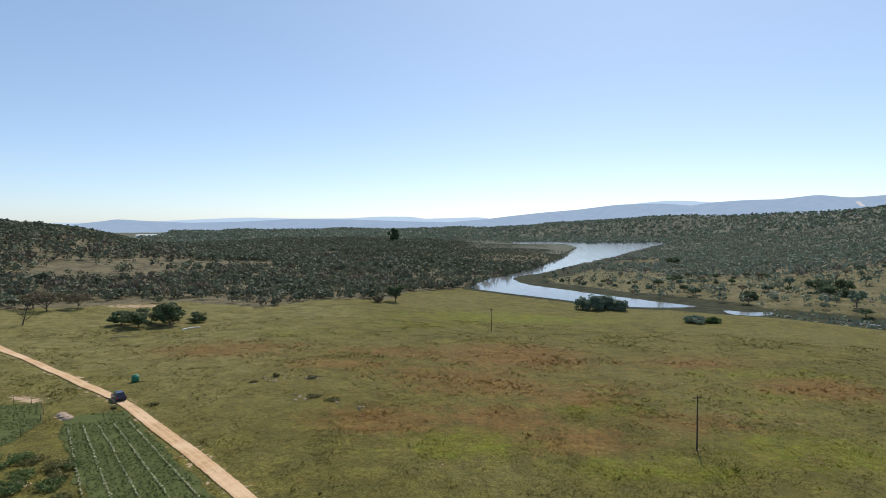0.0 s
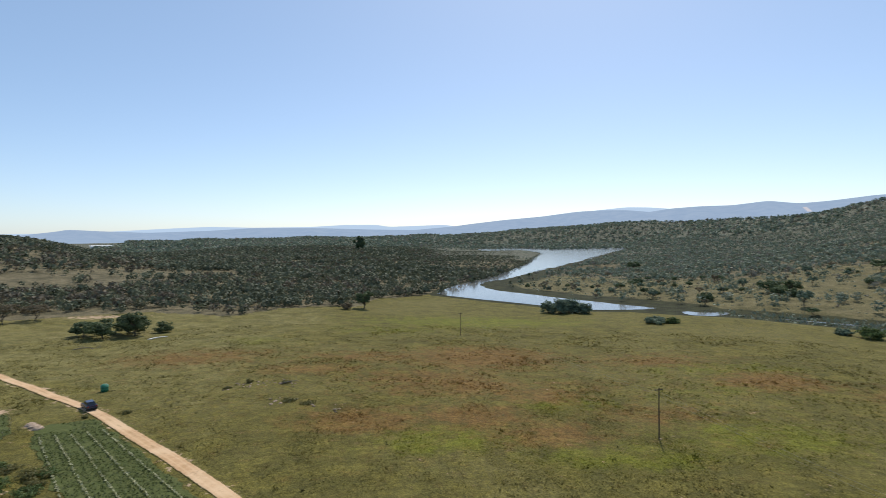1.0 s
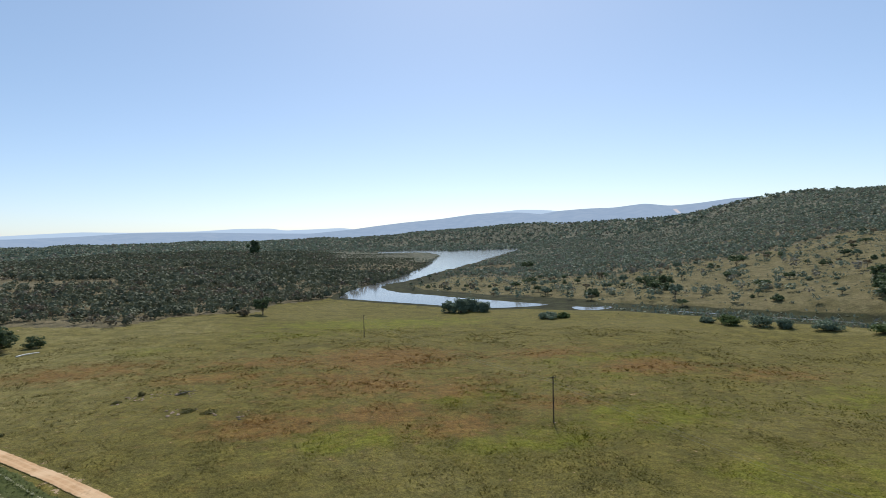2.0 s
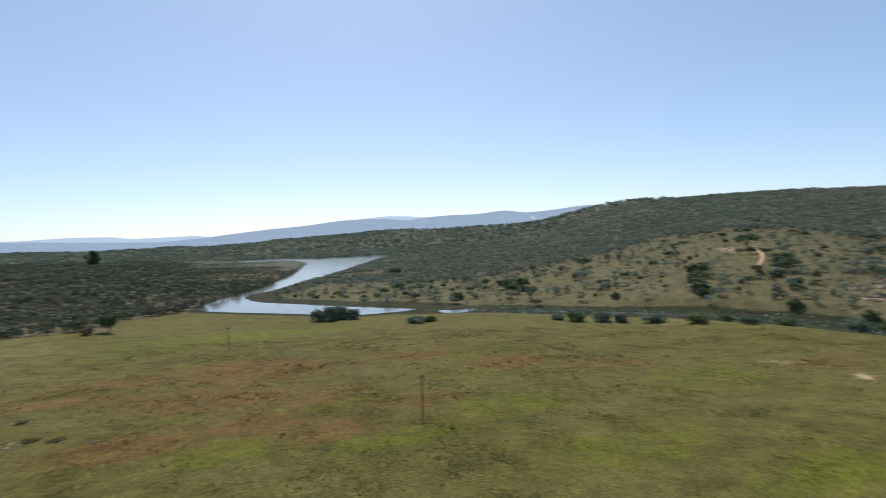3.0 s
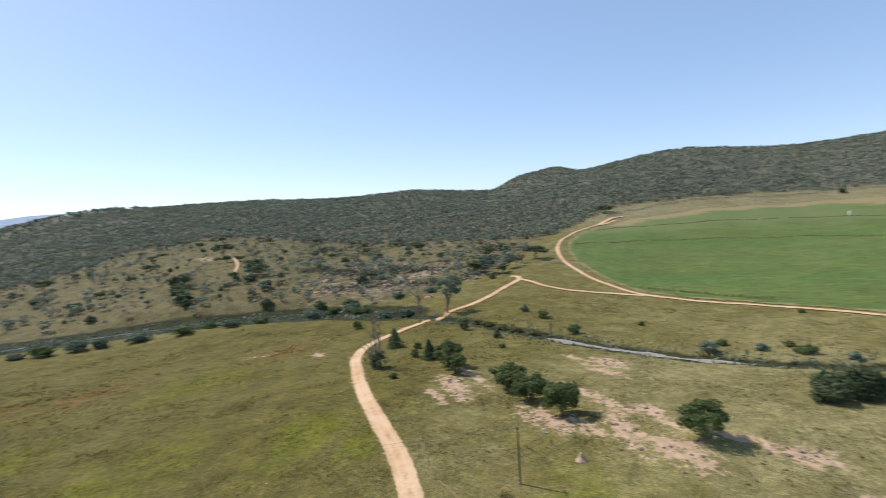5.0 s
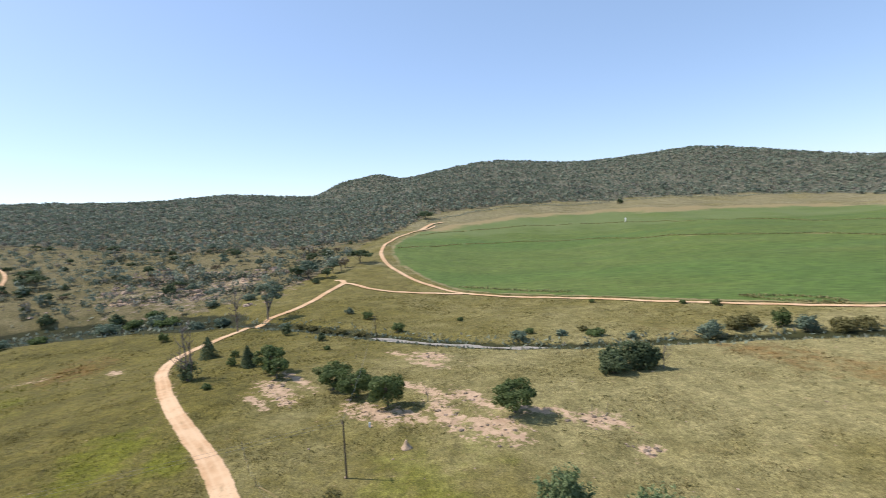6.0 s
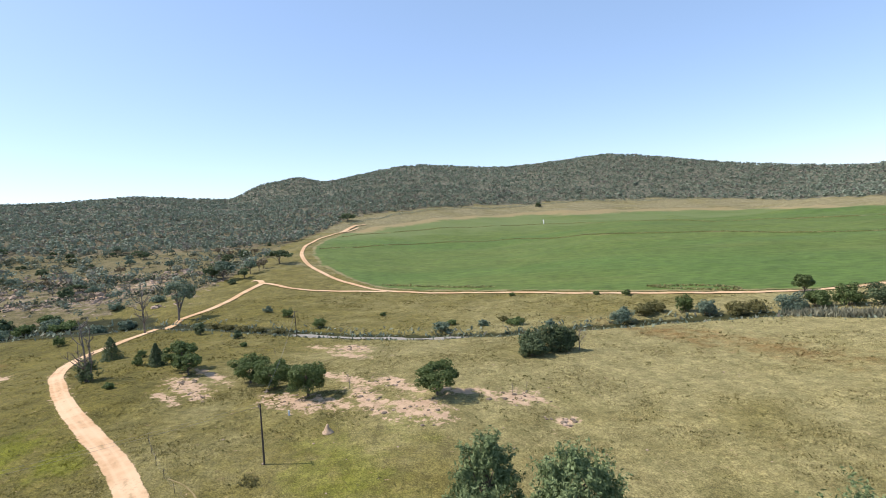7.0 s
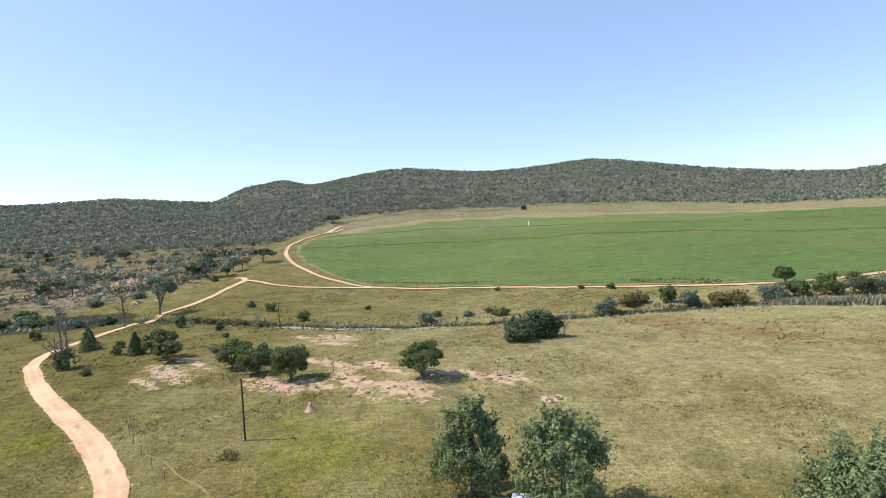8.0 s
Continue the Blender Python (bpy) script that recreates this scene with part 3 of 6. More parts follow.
TRACK_NORTH = [(268, 150), (285, 160), (300, 166), (318, 178), (345, 200)]
FIELD = [(106, -168), (126, -145), (149, -125), (177, -99), (206, -71), (223, -59), (240, -52.5), (262, -46), (290, -39.5), (322, -37), (358, -38), (386, -44), (416, -53),
         (440, -63), (467, -82), (495, -123), (522, -174), (539, -267), (520, -325), (515, -392), (490, -483), (436, -505), (314, -431), (256, -419), (120, -330), (96, -215)]
PLOT = [(-61.5, 88), (-69, 85), (-66, 77), (-57, 66), (-45, 50), (-33, 42), (-18, 38), (-32, 54), (-44, 68)]
PLOT_WEST = [(-88, 91), (-79, 92), (-72.2, 83), (-70, 72.5), (-85, 60), (-110, 78)]
MEADOW = [(-330, 330), (-175, 212), (-141, 225), (-115, 240), (-77, 224), (-60, 252), (-26, 264), (-17, 308), (18, 352), (40, 314), (66, 283), (84, 257), (118, 250), (150, 222), (186, 180),
          (206, 147), (216, 90), (218, 60), (246, 20), (285, 2), (330, -10), (400, -22), (480, -55), (562, -88), (575, -151), (588, -192), (606, -262), (600, -326), (586, -378), (582, -442), (556, -504),
          (530, -570), (440, -562), (338, -500), (240, -470), (100, -520), (-400, -600)]
SAVANNA = [(150, 232), (104, 290), (80, 335), (60, 368), (60, 418), (128, 500), (165, 468), (192, 380), (228, 342), (290, 350), (340, 330), (425, 332), (443, 265), (431, 210),
           (405, 96), (398, 23), (404, -25), (330, -8), (246, 22), (218, 62), (216, 92), (206, 150)]
SANDS = [(74, -24.4, 8.5, 3.4, 40), (69, -35.7, 10.5, 2.2, 11), (77, -40.5, 5.0, 2.4, 24), (60.8, -42.3, 6.0, 3.6, 20), (60.8, -57.9, 4.6, 2.8, 74), (111.5, -37.9, 7, 3.4, 29),
         (51.1, -60.4, 2.4, 1.5, 83), (95, -4.6, 8.5, 3.0, 25), (86.7, -7.7, 3.8, 1.9, 29), (140, 66, 6, 1.6, 120), (135, 43, 5, 1.6, 30), (-83.3, 94.7, 4.4, 1.7, 162),
         (-70.1, 84.9, 2.2, 1.3, 134), (-58.9, 59.3, 1.6, 0.7, 151), (-101, 611, 25, 9, 20), (-130, 226, 16, 4, 10), (330, 208, 14, 5, 40), (262, 62, 14, 4, 100), (285, 44, 13, 3.5, 100),
         (250, 90, 9, 3, 110), (318, 70, 15, 5, 100), (74, -41.5, 9, 1.1, 20), (66, -50, 8, 1.6, 62), (71, -30.5, 7, 1.2, 30), (90, -30, 7, 1.3, 30), (83, -34, 9, 1.6, 25), (104, -36, 7, 1.8, 35),
         (118, -30, 5, 1.4, 30), (101, -8, 10, 1.5, 28), (88, -2, 7, 1.2, 30), (147, -19, 4, 1.2, 40)]

AZ = np.radians(np.concatenate([np.arange(-180, -55, 2.5), np.arange(-55, 160, 0.36), np.arange(160, 180, 2.5)]))
RINGS = np.concatenate([[0.5, 2.5, 5.0], 8 * 1.019 ** np.arange(0, 345)])
RINGS = RINGS[RINGS < 4900]
gx, gy = np.outer(RINGS, np.sin(AZ)), np.outer(RINGS, np.cos(AZ))
gz = land(gx, gy)


def west_bank(x, y):
    """1 on the lake's western side, where the bush stands close to the water."""
    return np.where((y > 300) & (x < np.interp(y, [300, 342, 411, 473, 583, 730, 1026], [40, 22, 44, 82, 128, 180, 280])), 1.0, 0.0)


def ground_marks(x, y):
    """What grows or lies where: values from 0 to 1 by kind of cover."""
    r = np.hypot(x, y)
    lake = np.where(inside(x, y, LAKE), 0, line_distance(x, y, LAKE + LAKE[:1]))
    river, creek = line_distance(x, y, RIVER), line_distance(x, y, CREEK)
    west = np.maximum(west_bank(x, y), np.where(inside(x, y, MEADOW), 1.0, 0.0))
    mud = np.maximum.reduce([1 - smooth(0, 1, (lake - 13 + 11 * west) / (21 - 16 * west)), 1 - smooth(7, 19, river), 0.55 * (1 - smooth(2.2, 6.0, creek))])
    open_land = inside(x, y, MEADOW)
    thin = inside(x, y, SAVANNA)
    woods = np.where(open_land, 0.0, np.where(thin, 0.50, 1.0))
    rust = np.zeros_like(r)
    for cx, cy, a, b, w in ((16, 138, 27, 22, 1.0), (8, 106, 18, 10, 0.9), (62, 130, 16, 10, 0.8), (22, 98, 16, 9, 0.8), (-14, 138, 26, 10, 0.8), (0, 112, 26, 14, 0.75), (-14, 82, 16, 9, 0.9), (5, 84, 16, 9, 0.9), (18, 74, 14, 8, 0.8), (78, 105, 17, 11, 1.0), (-62, 140, 26, 14, 0.8),
                            (-28, 122, 22, 9, 0.7), (40, 84, 18, 10, 0.6), (60, 132, 34, 14, 0.55), (104, 92, 24, 12, 0.6), (146, 58, 18, 12, 0.6), (30, 105, 20, 10, 0.5), (-2, 104, 14, 10, 0.7)):
        rust = np.maximum(rust, w * spot(x, y, cx, cy, a, b))
    rust = np.maximum(rust, 0.26 * spot(x, y, 20, 118, 95, 70))
    rust = np.maximum(rust, 0.55 * spot(x, y, 80, -109, 46, 9, 16))
    lush = np.zeros_like(r)
    for cx, cy, a, b, w in ((-1, 72, 16, 9, 0.9), (25, 92, 14, 9, 0.9), (26, 215, 70, 26, 0.9), (-53, 166, 22, 10, 0.7), (26, 64, 22, 9, 0.8), (52, 70, 26, 14, 0.8), (56, 40, 26, 14, 0.7), (68, 16, 18, 8, 1.0), (64, 5, 10, 5, 0.9),
                            (47, -29, 17, 9, 0.95), (56, -40, 14, 7, 0.6), (72, 118, 34, 14, 0.6), (110, 66, 34, 18, 0.7), (-10, 190, 40, 20, 0.6), (60, 95, 34, 20, 0.5)):
        lush = np.maximum(lush, w * spot(x, y, cx, cy, a, b))
    # the slope round and south of the sand is drier than the river meadow
    dry = (0.35 * smooth(18, -10, y) + 0.25 * smooth(45, 65, x) * smooth(12, -15, y) + 0.62 * smooth(-18, -62, y)) * smooth(5, 30, x) * (1 - 0.5 * smooth(102, 124, x)) * (0.82 + 0.30 * vnoise(x, y, 26, 8)) + 0.42 * smooth(0, -70, x) * smooth(40, 140, y)
    dry = np.maximum(dry, 0.95 * spot(x, y, 68, -110, 40, 24, 100))
    dry = np.maximum(dry, np.where(thin, 0.28, 0))
    dry = np.maximum(dry, np.where(open_land & (r > 215) & (x > 150), 0.34, 0))
    dry = np.maximum(dry, 0.35 * spot(x, y, -95, 150, 60, 40))
    bare = np.zeros_like(r)
    for cx, cy, a, b, t in SANDS:
        bare = np.maximum(bare, 0.76 * spot(x, y, cx, cy, a * 1.25, b * 1.3, t))
    edge = line_distance(x, y, ROAD_WEST)
    bare = np.maximum(bare, 0.30 * (1 - smooth(1.6, 2.6, edge)))
    hill = np.maximum(smooth(430, 760, r) * smooth(40, 62, np.degrees(np.arctan2(x, y))), smooth(650, 900, r))
    stony = np.maximum.reduce([0.62 * spot(x, y, 275, 62, 75, 48, 0), 0.5 * spot(x, y, 255, 20, 45, 16, 0), 0.5 * spot(x, y, 154, -14, 16, 8, 40), 0.35 * spot(x, y, 104, -38, 22, 9, 40)])
    stony = np.maximum(stony, 0.50 * spot(x, y, 285, 75, 90, 60, 0))
    fallow = np.where(open_land, np.maximum(np.maximum(smooth(400, 480, x), smooth(-300, -380, y)), 0.55 * smooth(225, 290, x) * smooth(-75, -45, y)), 0.0)
    fallow = np.maximum(fallow, np.where(thin, 0.42 * smooth(225, 260, x) * smooth(130, 90, y), 0.0))
    return dict(fallow=fallow, stony=stony, mud=mud, bush=woods, hill=hill, rust=rust, lush=lush, dry=dry, bare=bare)


def grid_faces(rows, cols, wrap):
    i, j = np.meshgrid(np.arange(rows - 1), np.arange(cols if wrap else cols - 1), indexing="ij")
    k = (j + 1) % cols
    return np.stack([i * cols + j, (i + 1) * cols + j, (i + 1) * cols + k, i * cols + k], -1).reshape(-1, 4)


G_FACES = grid_faces(len(RINGS), len(AZ), True)[:, ::-1]
G_VERTS = np.stack([gx, gy, gz], -1).reshape(-1, 3)
marks = ground_marks(gx.ravel(), gy.ravel())
tagged(part("ground", mesh_of("ground", G_VERTS, G_FACES, M_GROUND, True, **marks)),
       "olive and rust-brown grassland rolling up to bush hills", "ground", kind="structure")


def cover(name, ring, material, lift, fray=0.7, **attrs):
    """A sheet over the ground inside a ring, on the ground's own grid, which is cut finer along the rim."""
    quads = G_VERTS[G_FACES]
    mid = quads.mean(axis=1)
    lo, hi = np.min(ring, axis=0) - 8, np.max(ring, axis=0) + 8
    near = np.where(np.all((mid[:, :2] > lo) & (mid[:, :2] < hi), axis=1))[0]
    quads, mid = quads[near], mid[near]
    rim = line_distance(mid[:, 0], mid[:, 1], ring + ring[:1]) < 9
    whole = quads[~rim & inside(mid[:, 0], mid[:, 1], ring)]
    edge, cut = quads[rim], 6
    u, v = np.meshgrid(np.arange(cut) / cut, np.arange(cut) / cut, indexing="ij")
    cells = []
    for du, dv in ((0, 0), (1 / cut, 0), (1 / cut, 1 / cut), (0, 1 / cut)):
        p, q = (u + du).reshape(1, -1, 1), (v + dv).reshape(1, -1, 1)
        cells.append((1 - p) * (1 - q) * edge[:, None, 0] + p * (1 - q) * edge[:, None, 1] + p * q * edge[:, None, 2] + (1 - p) * q * edge[:, None, 3])
    cells = np.stack(cells, 2).reshape(-1, 4, 3)
    mx, my = cells[..., 0].mean(axis=1), cells[..., 1].mean(axis=1)
    cells = cells[inside(mx + fray * vnoise(mx, my, 2.5, 21), my + fray * vnoise(mx, my, 2.5, 22), ring)]
    v = np.concatenate([whole, cells]).reshape(-1, 3)
    v[:, 2] += lift
    return mesh_of(name, v, np.arange(len(v)).reshape(-1, 4), material, False, **{k: f(v[:, 0], v[:, 1]) for k, f in attrs.items()})


def along(line, step):
    """Points at even steps along a rounded line."""
    p = np.array(line, float)
    for _ in range(2):
        q = np.vstack([p[:1], np.stack([p[:-1] * 0.75 + p[1:] * 0.25, p[:-1] * 0.25 + p[1:] * 0.75], 1).reshape(-1, 2), p[-1:]])
        p = q
    s = np.r_[0, np.cumsum(np.hypot(*np.diff(p, axis=0).T))]
    t = np.arange(0, s[-1], step)
    return np.stack([np.interp(t, s, p[:, 0]), np.interp(t, s, p[:, 1])], 1)


def strip(name, line, width, material, lift=0.05, step=1.2, rough=0.13, seed=1):
    """A road or track laid on the land, with uneven edges and a hollow in each wheel line."""
    p = along(line, step)
    d = np.gradient(p, axis=0)
    d /= np.linalg.norm(d, axis=1)[:, None]
    side = np.stack([d[:, 1], -d[:, 0]], 1)
    rng = np.random.RandomState(seed)
    u = np.array([-1, -0.72, -0.42, 0, 0.42, 0.72, 1])
    wob = np.ones((len(p), 7))
    for c in (0, 6):
        w = rng.normal(size=len(p))
        wob[:, c] += np.convolve(w, np.ones(9) / 9, "same") * rough * 1.4
    wide = np.interp(p[:, 0], *width)[:, None] if isinstance(width, tuple) else width
    xy = p[:, None] + side[:, None] * (u * wide / 2 * wob)[..., None]
    far = np.hypot(xy[..., 0], xy[..., 1])
    z = land(xy[..., 0], xy[..., 1]) + lift + far * 0.0007 + np.array([-0.03, 0.02, -0.035, 0.03, -0.035, 0.02, -0.03])
    v = np.concatenate([xy, z[..., None]], -1).reshape(-1, 3)
    return mesh_of(name, v, grid_faces(len(p), 7, False), material, True, across=np.tile(u, len(p)))


road = tagged(new("road"), "pale orange dirt road winding through the grassland", "road", kind="structure")
part("carriageway", strip("carriageway", ROAD_WEST, ((-100, -40, 20, 44, 75, 100, 250), (2.1, 2.2, 2.7, 3.3, 3.3, 3.0, 2.7)), M_ROAD, 0.07), road)
part("carriageway", strip("carriageway", ROAD_FORK, 2.5, M_ROAD, 0.12, seed=2), road)
part("carriageway", strip("carriageway", ROAD_HILL, 2.8, M_ROAD, 0.10, seed=3), road)
field_road = tagged(new("field_road"), "narrow pale dirt road round the crop field", "road", kind="structure")
part("carriageway", strip("carriageway", ROAD_FIELD, 2.3, M_ROAD, 0.10, seed=4), field_road)
part("carriageway", strip("carriageway", [(455, -66), (476, -74), (505, -92)], 4, M_ROAD, 0.25, seed=6), field_road)
tagged(part("bush_track", strip("bush_track", TRACK_NORTH, 1.9, M_ROAD, 0.15, seed=5)), "rough sandy track through thin bush", "track", kind="structure")
tagged(part("foot_path", strip("foot_path", [(53.0, -9.5), (49.8, -12.5), (45.6, -14.1), (42.8, -16.5), (39.7, -17.8)], 0.22, M_TRODDEN, 0.03, 0.6, 0.5, 7)),
       "faint trodden sandy path in the grass", "path", kind="structure")


BANK_LOW = [(352, -42), (374, -107), (366, -150), (353, -186), (310, -200), (277, -204), (250, -232), (220, -258), (167, -291)]
BANK_HIGH = [(428, -64), (445, -100), (453, -134), (457, -214), (429, -274), (350, -300), (265, -323), (213, -357)]


def pale(x, y):
    line = line_distance(x, y, [(437, -69), (453, -134), (457, -214), (429, -274), (265, -323), (213, -357)])
    beyond = smooth(355, 470, x + 0.42 * np.abs(y + 160) ** 1.0 * 0.6)
    return np.clip(0.75 * beyond + 0.3 * (1 - smooth(2, 10, line)), 0, 1)


def worn(x, y):
    a = line_distance(x, y, FIELD[:14])
    top = line_distance(x, y, FIELD[14:23])
    banks = np.minimum(line_distance(x, y, BANK_LOW), line_distance(x, y, BANK_HIGH))
    strip_of_soil = spot(x, y, 505, -330, 22, 75, 8)
    return np.maximum.reduce([0.7 * (1 - smooth(1, 5, a)), 0.95 * (1 - smooth(4, 34, top)), 0.55 * (1 - smooth(1.0, 4.0, banks)), 0.9 * strip_of_soil])


tagged(part("crop_field", cover("crop_field", FIELD, M_CROP, 0.16, pale=pale, worn=worn)), "large green irrigated crop field rising to the hills", "field", kind="structure")


def bank(name, line, seed, width=1.0, height=0.6, label="low weedy contour bank crossing the green crop", material=None):
    """A low weedy bank in the field."""
    rng = np.random.RandomState(seed)
    p = along(line, 0.8)
    p = p[vnoise(p[:, 0], p[:, 1], 9, seed) > -0.8]
    n = 5 * len(p)
    c = np.repeat(p, 5, 0) + rng.normal(size=(n, 2)) * width * 0.5
    h = rng.uniform(0.05, height, n)
    v, f = leaves_at(np.c_[c, land(c[:, 0], c[:, 1]) + 0.2 + h], rng.uniform(0.35, 0.8, n), rng)
    return tagged(part(name, mesh_of(name, v, f, material or M_BUSH, tone=np.repeat(rng.uniform(0.2, 0.95, n), 4))), label, "bank", "contour banks", "stuff")


def sedge(line, width, height, seed):
    """Rank green sedge and weeds on the creek's banks."""
    rng = np.random.RandomState(seed)
    p = along(line, 0.5)
    n = 9 * len(p)
    c = np.repeat(p, 9, 0) + rng.normal(size=(n, 2)) * width
    ok = (vnoise(c[:, 0], c[:, 1], 5, 9) > -0.45) & (line_distance(c[:, 0], c[:, 1], line) > 2.1)
    c = c[ok]
    h = rng.uniform(0.1, height, len(c))
    v, f = leaves_at(np.c_[c, land(c[:, 0], c[:, 1]) + h * 0.5], h * 0.9 + 0.1, rng, 2.0, 2.2)
    tagged(part("creek_sedge", mesh_of("creek_sedge", v, f, M_BUSH, tone=np.repeat(rng.uniform(0.1, 0.9, len(c)), 4))), "rank dark green sedge lining the creek", "sedge", kind="stuff")


sedge(CREEK[1:-1], 3.2, 0.75, 25)
sedge(RIVER[1:], 6.0, 1.1, 26)
bank("weedy_mound", [(143.7, -140), (137, -149), (128, -154), (118.6, -156), (122, -150), (130, -145), (143.7, -140)], 27, 1.0, 0.4, "low yellowish weedy mound in the crop", M_STUBBLE)
bank("weedy_fringe", [(226, -64), (212, -79), (197, -88), (187, -100)], 28, 1.6, 0.4, "yellowish weeds along the crop's edge", M_STUBBLE)
bank("contour_bank", BANK_LOW, 21, 0.9, 0.34, material=M_STUBBLE)
bank("field_hedge", [(508, -78), (556, -130), (572, -200), (590, -300), (574, -400), (545, -500)], 29, 2.2, 1.6, "broken dark scrub above the crop field")
bank("contour_bank", BANK_HIGH[:5], 22, 1.0, 0.36, material=M_STUBBLE)
bank("contour_bank", BANK_HIGH[4:], 23, 0.9, 0.34, material=M_STUBBLE)
tagged(part("vegetable_plot", cover("vegetable_plot", PLOT, M_PLOT, 0.06)),
       "small green vegetable plot beside the dirt road", "field", kind="structure")
tagged(part("vegetable_plot", cover("vegetable_plot", PLOT_WEST, M_PLOT, 0.06)),
       "fenced dark green vegetable plot by the road", "field", kind="structure")


# ---- water ----
def shore(ring, step, amp, seed):
    """The ring with a finer, uneven edge."""
    rng = np.random.RandomState(seed)
    out = []
    for (ax, ay), (bx, by) in zip(ring, ring[1:] + ring[:1]):
        size = math.hypot(bx - ax, by - ay)
        k = max(2, int(size / step))
        t = np.arange(k) / k
        w = np.convolve(rng.normal(size=k + 4), np.ones(3) / 3, "same")[2:-2] * np.minimum(1, np.minimum(t, 1 - t) * 8) * min(amp, size * 0.05)
        nx, ny = -(by - ay) / size, (bx - ax) / size
        out += list(zip(ax + (bx - ax) * t + nx * w, ay + (by - ay) * t + ny * w))
    return out


def sheet(name, ring, z):
    bm = bmesh.new()
    vs = [bm.verts.new((x, y, z if np.isscalar(z) else z(x, y))) for x, y in ring]
    es = [bm.edges.new((a, b)) for a, b in zip(vs, vs[1:] + vs[:1])]
    bmesh.ops.triangle_fill(bm, edges=es, use_beauty=True)
    for f in bm.faces:
        if f.normal.z < 0:
            f.normal_flip()
    me = bpy.data.meshes.new(name)
    bm.to_mesh(me)
    bm.free()
    me.materials.append(M_WATER)
    return me


def curved(ring, rounds=1):
    p = [tuple(q) for q in ring]
    for _ in range(rounds):
        p = [q for a, b in zip(p, p[1:] + p[:1]) for q in ((a[0] * 0.75 + b[0] * 0.25, a[1] * 0.75 + b[1] * 0.25), (a[0] * 0.25 + b[0] * 0.75, a[1] * 0.25 + b[1] * 0.75))]
    return p


tagged(part("lake", sheet("lake", shore(curved(LAKE), 3.0, 4.0, 2), WATER_Z)), "pale shining lake winding back between dark banks", "lake", kind="structure")
tagged(part("pool", sheet("pool", shore(curved([(131, 245), (140, 236), (151, 238), (146, 229), (134, 226), (127, 233)]), 1.2, 1.5, 4), WATER_Z + 0.03)), "shallow shining river pool among mud", "water", kind="structure")


def stream(name, line, width, lift, label, seed, material):
    rng = np.random.RandomState(seed)
    p = along(line, 2.0)
    d = np.gradient(p, axis=0)
    d /= np.linalg.norm(d, axis=1)[:, None]
    side = np.stack([d[:, 1], -d[:, 0]], 1)
    w = width / 2 * (1 + 0.7 * np.convolve(rng.normal(size=len(p)), np.ones(3) / 3, "same"))[:, None] * np.minimum(1, np.minimum(np.arange(len(p)), np.arange(len(p))[::-1]) / 3 + 0.1)[:, None]
    z = land(p[:, 0], p[:, 1]) + lift
    v = np.concatenate([np.c_[p - side * w, z], np.c_[p + side * w, z]])
    n = len(p)
    i = np.arange(n - 1)
    tagged(part(name, mesh_of(name, v, np.stack([i, i + n, i + n + 1, i + 1], 1)[:, ::-1], material)), label, "stream", kind="structure")


stream("river_reach", [(160, 213), (170, 200), (178, 190)], 3.0, 0.12, "thin strip of open river water in mud", 3, M_WATER)
stream("river_reach", [(186, 175), (193, 163), (198, 153), (202, 142)], 3.4, 0.12, "thin strip of open river water in mud", 4, M_WATER)
stream("creek_water", [(146, -23.5), (138, -32), (131, -40), (124, -48), (116, -57), (111, -67)], 2.6, 0.22, "shallow grey creek between grassy banks", 5, M_CREEK)


# ---- far hills ----
def ridge(name, distance, depth, profile, material, label, seed, base=0.0, eye=31.0):
    """A far range: its crest at the given azimuths and slants, falling to the plain before and behind it."""
    az = np.radians(np.arange(profile[0][0], profile[-1][0] + 0.01, 0.12))
    el = np.interp(np.degrees(az), [p[0] for p in profile], [p[1] for p in profile])
    k = np.ones(9) / 9
    el = np.convolve(np.pad(el, 4, "edge"), k, "valid")
    rows = []
    for f in np.linspace(0, 1, 15):
        r = distance - depth * (1 - f)
        rise = smooth(0, 1, f) * 0.8 + 0.2 * f
        top = eye + distance * np.tan(np.radians(el))
        wob = waves(r * np.sin(az), r * np.cos(az), 420, seed) * 10 + waves(r * np.sin(az), r * np.cos(az), 130, seed + 1) * 4
        z = base + (top - base) * rise + wob * math.sin(math.pi * f) - 4 * (1 - f)
        rows.append(np.stack([r * np.sin(az), r * np.cos(az), z], -1))
    r = distance + depth * 0.3
    rows.append(np.stack([r * np.sin(az), r * np.cos(az), np.full_like(az, base - 6)], -1))
    v = np.concatenate(rows)
    tagged(part(name, mesh_of(name, v, grid_faces(len(rows), len(az), False), material, True)), label, "hills", kind="structure")


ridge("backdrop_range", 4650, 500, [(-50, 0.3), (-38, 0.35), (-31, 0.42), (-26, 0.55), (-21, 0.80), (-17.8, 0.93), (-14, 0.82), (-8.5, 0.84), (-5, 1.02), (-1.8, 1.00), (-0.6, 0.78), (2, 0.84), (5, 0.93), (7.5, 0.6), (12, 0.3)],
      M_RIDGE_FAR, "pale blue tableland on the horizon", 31)
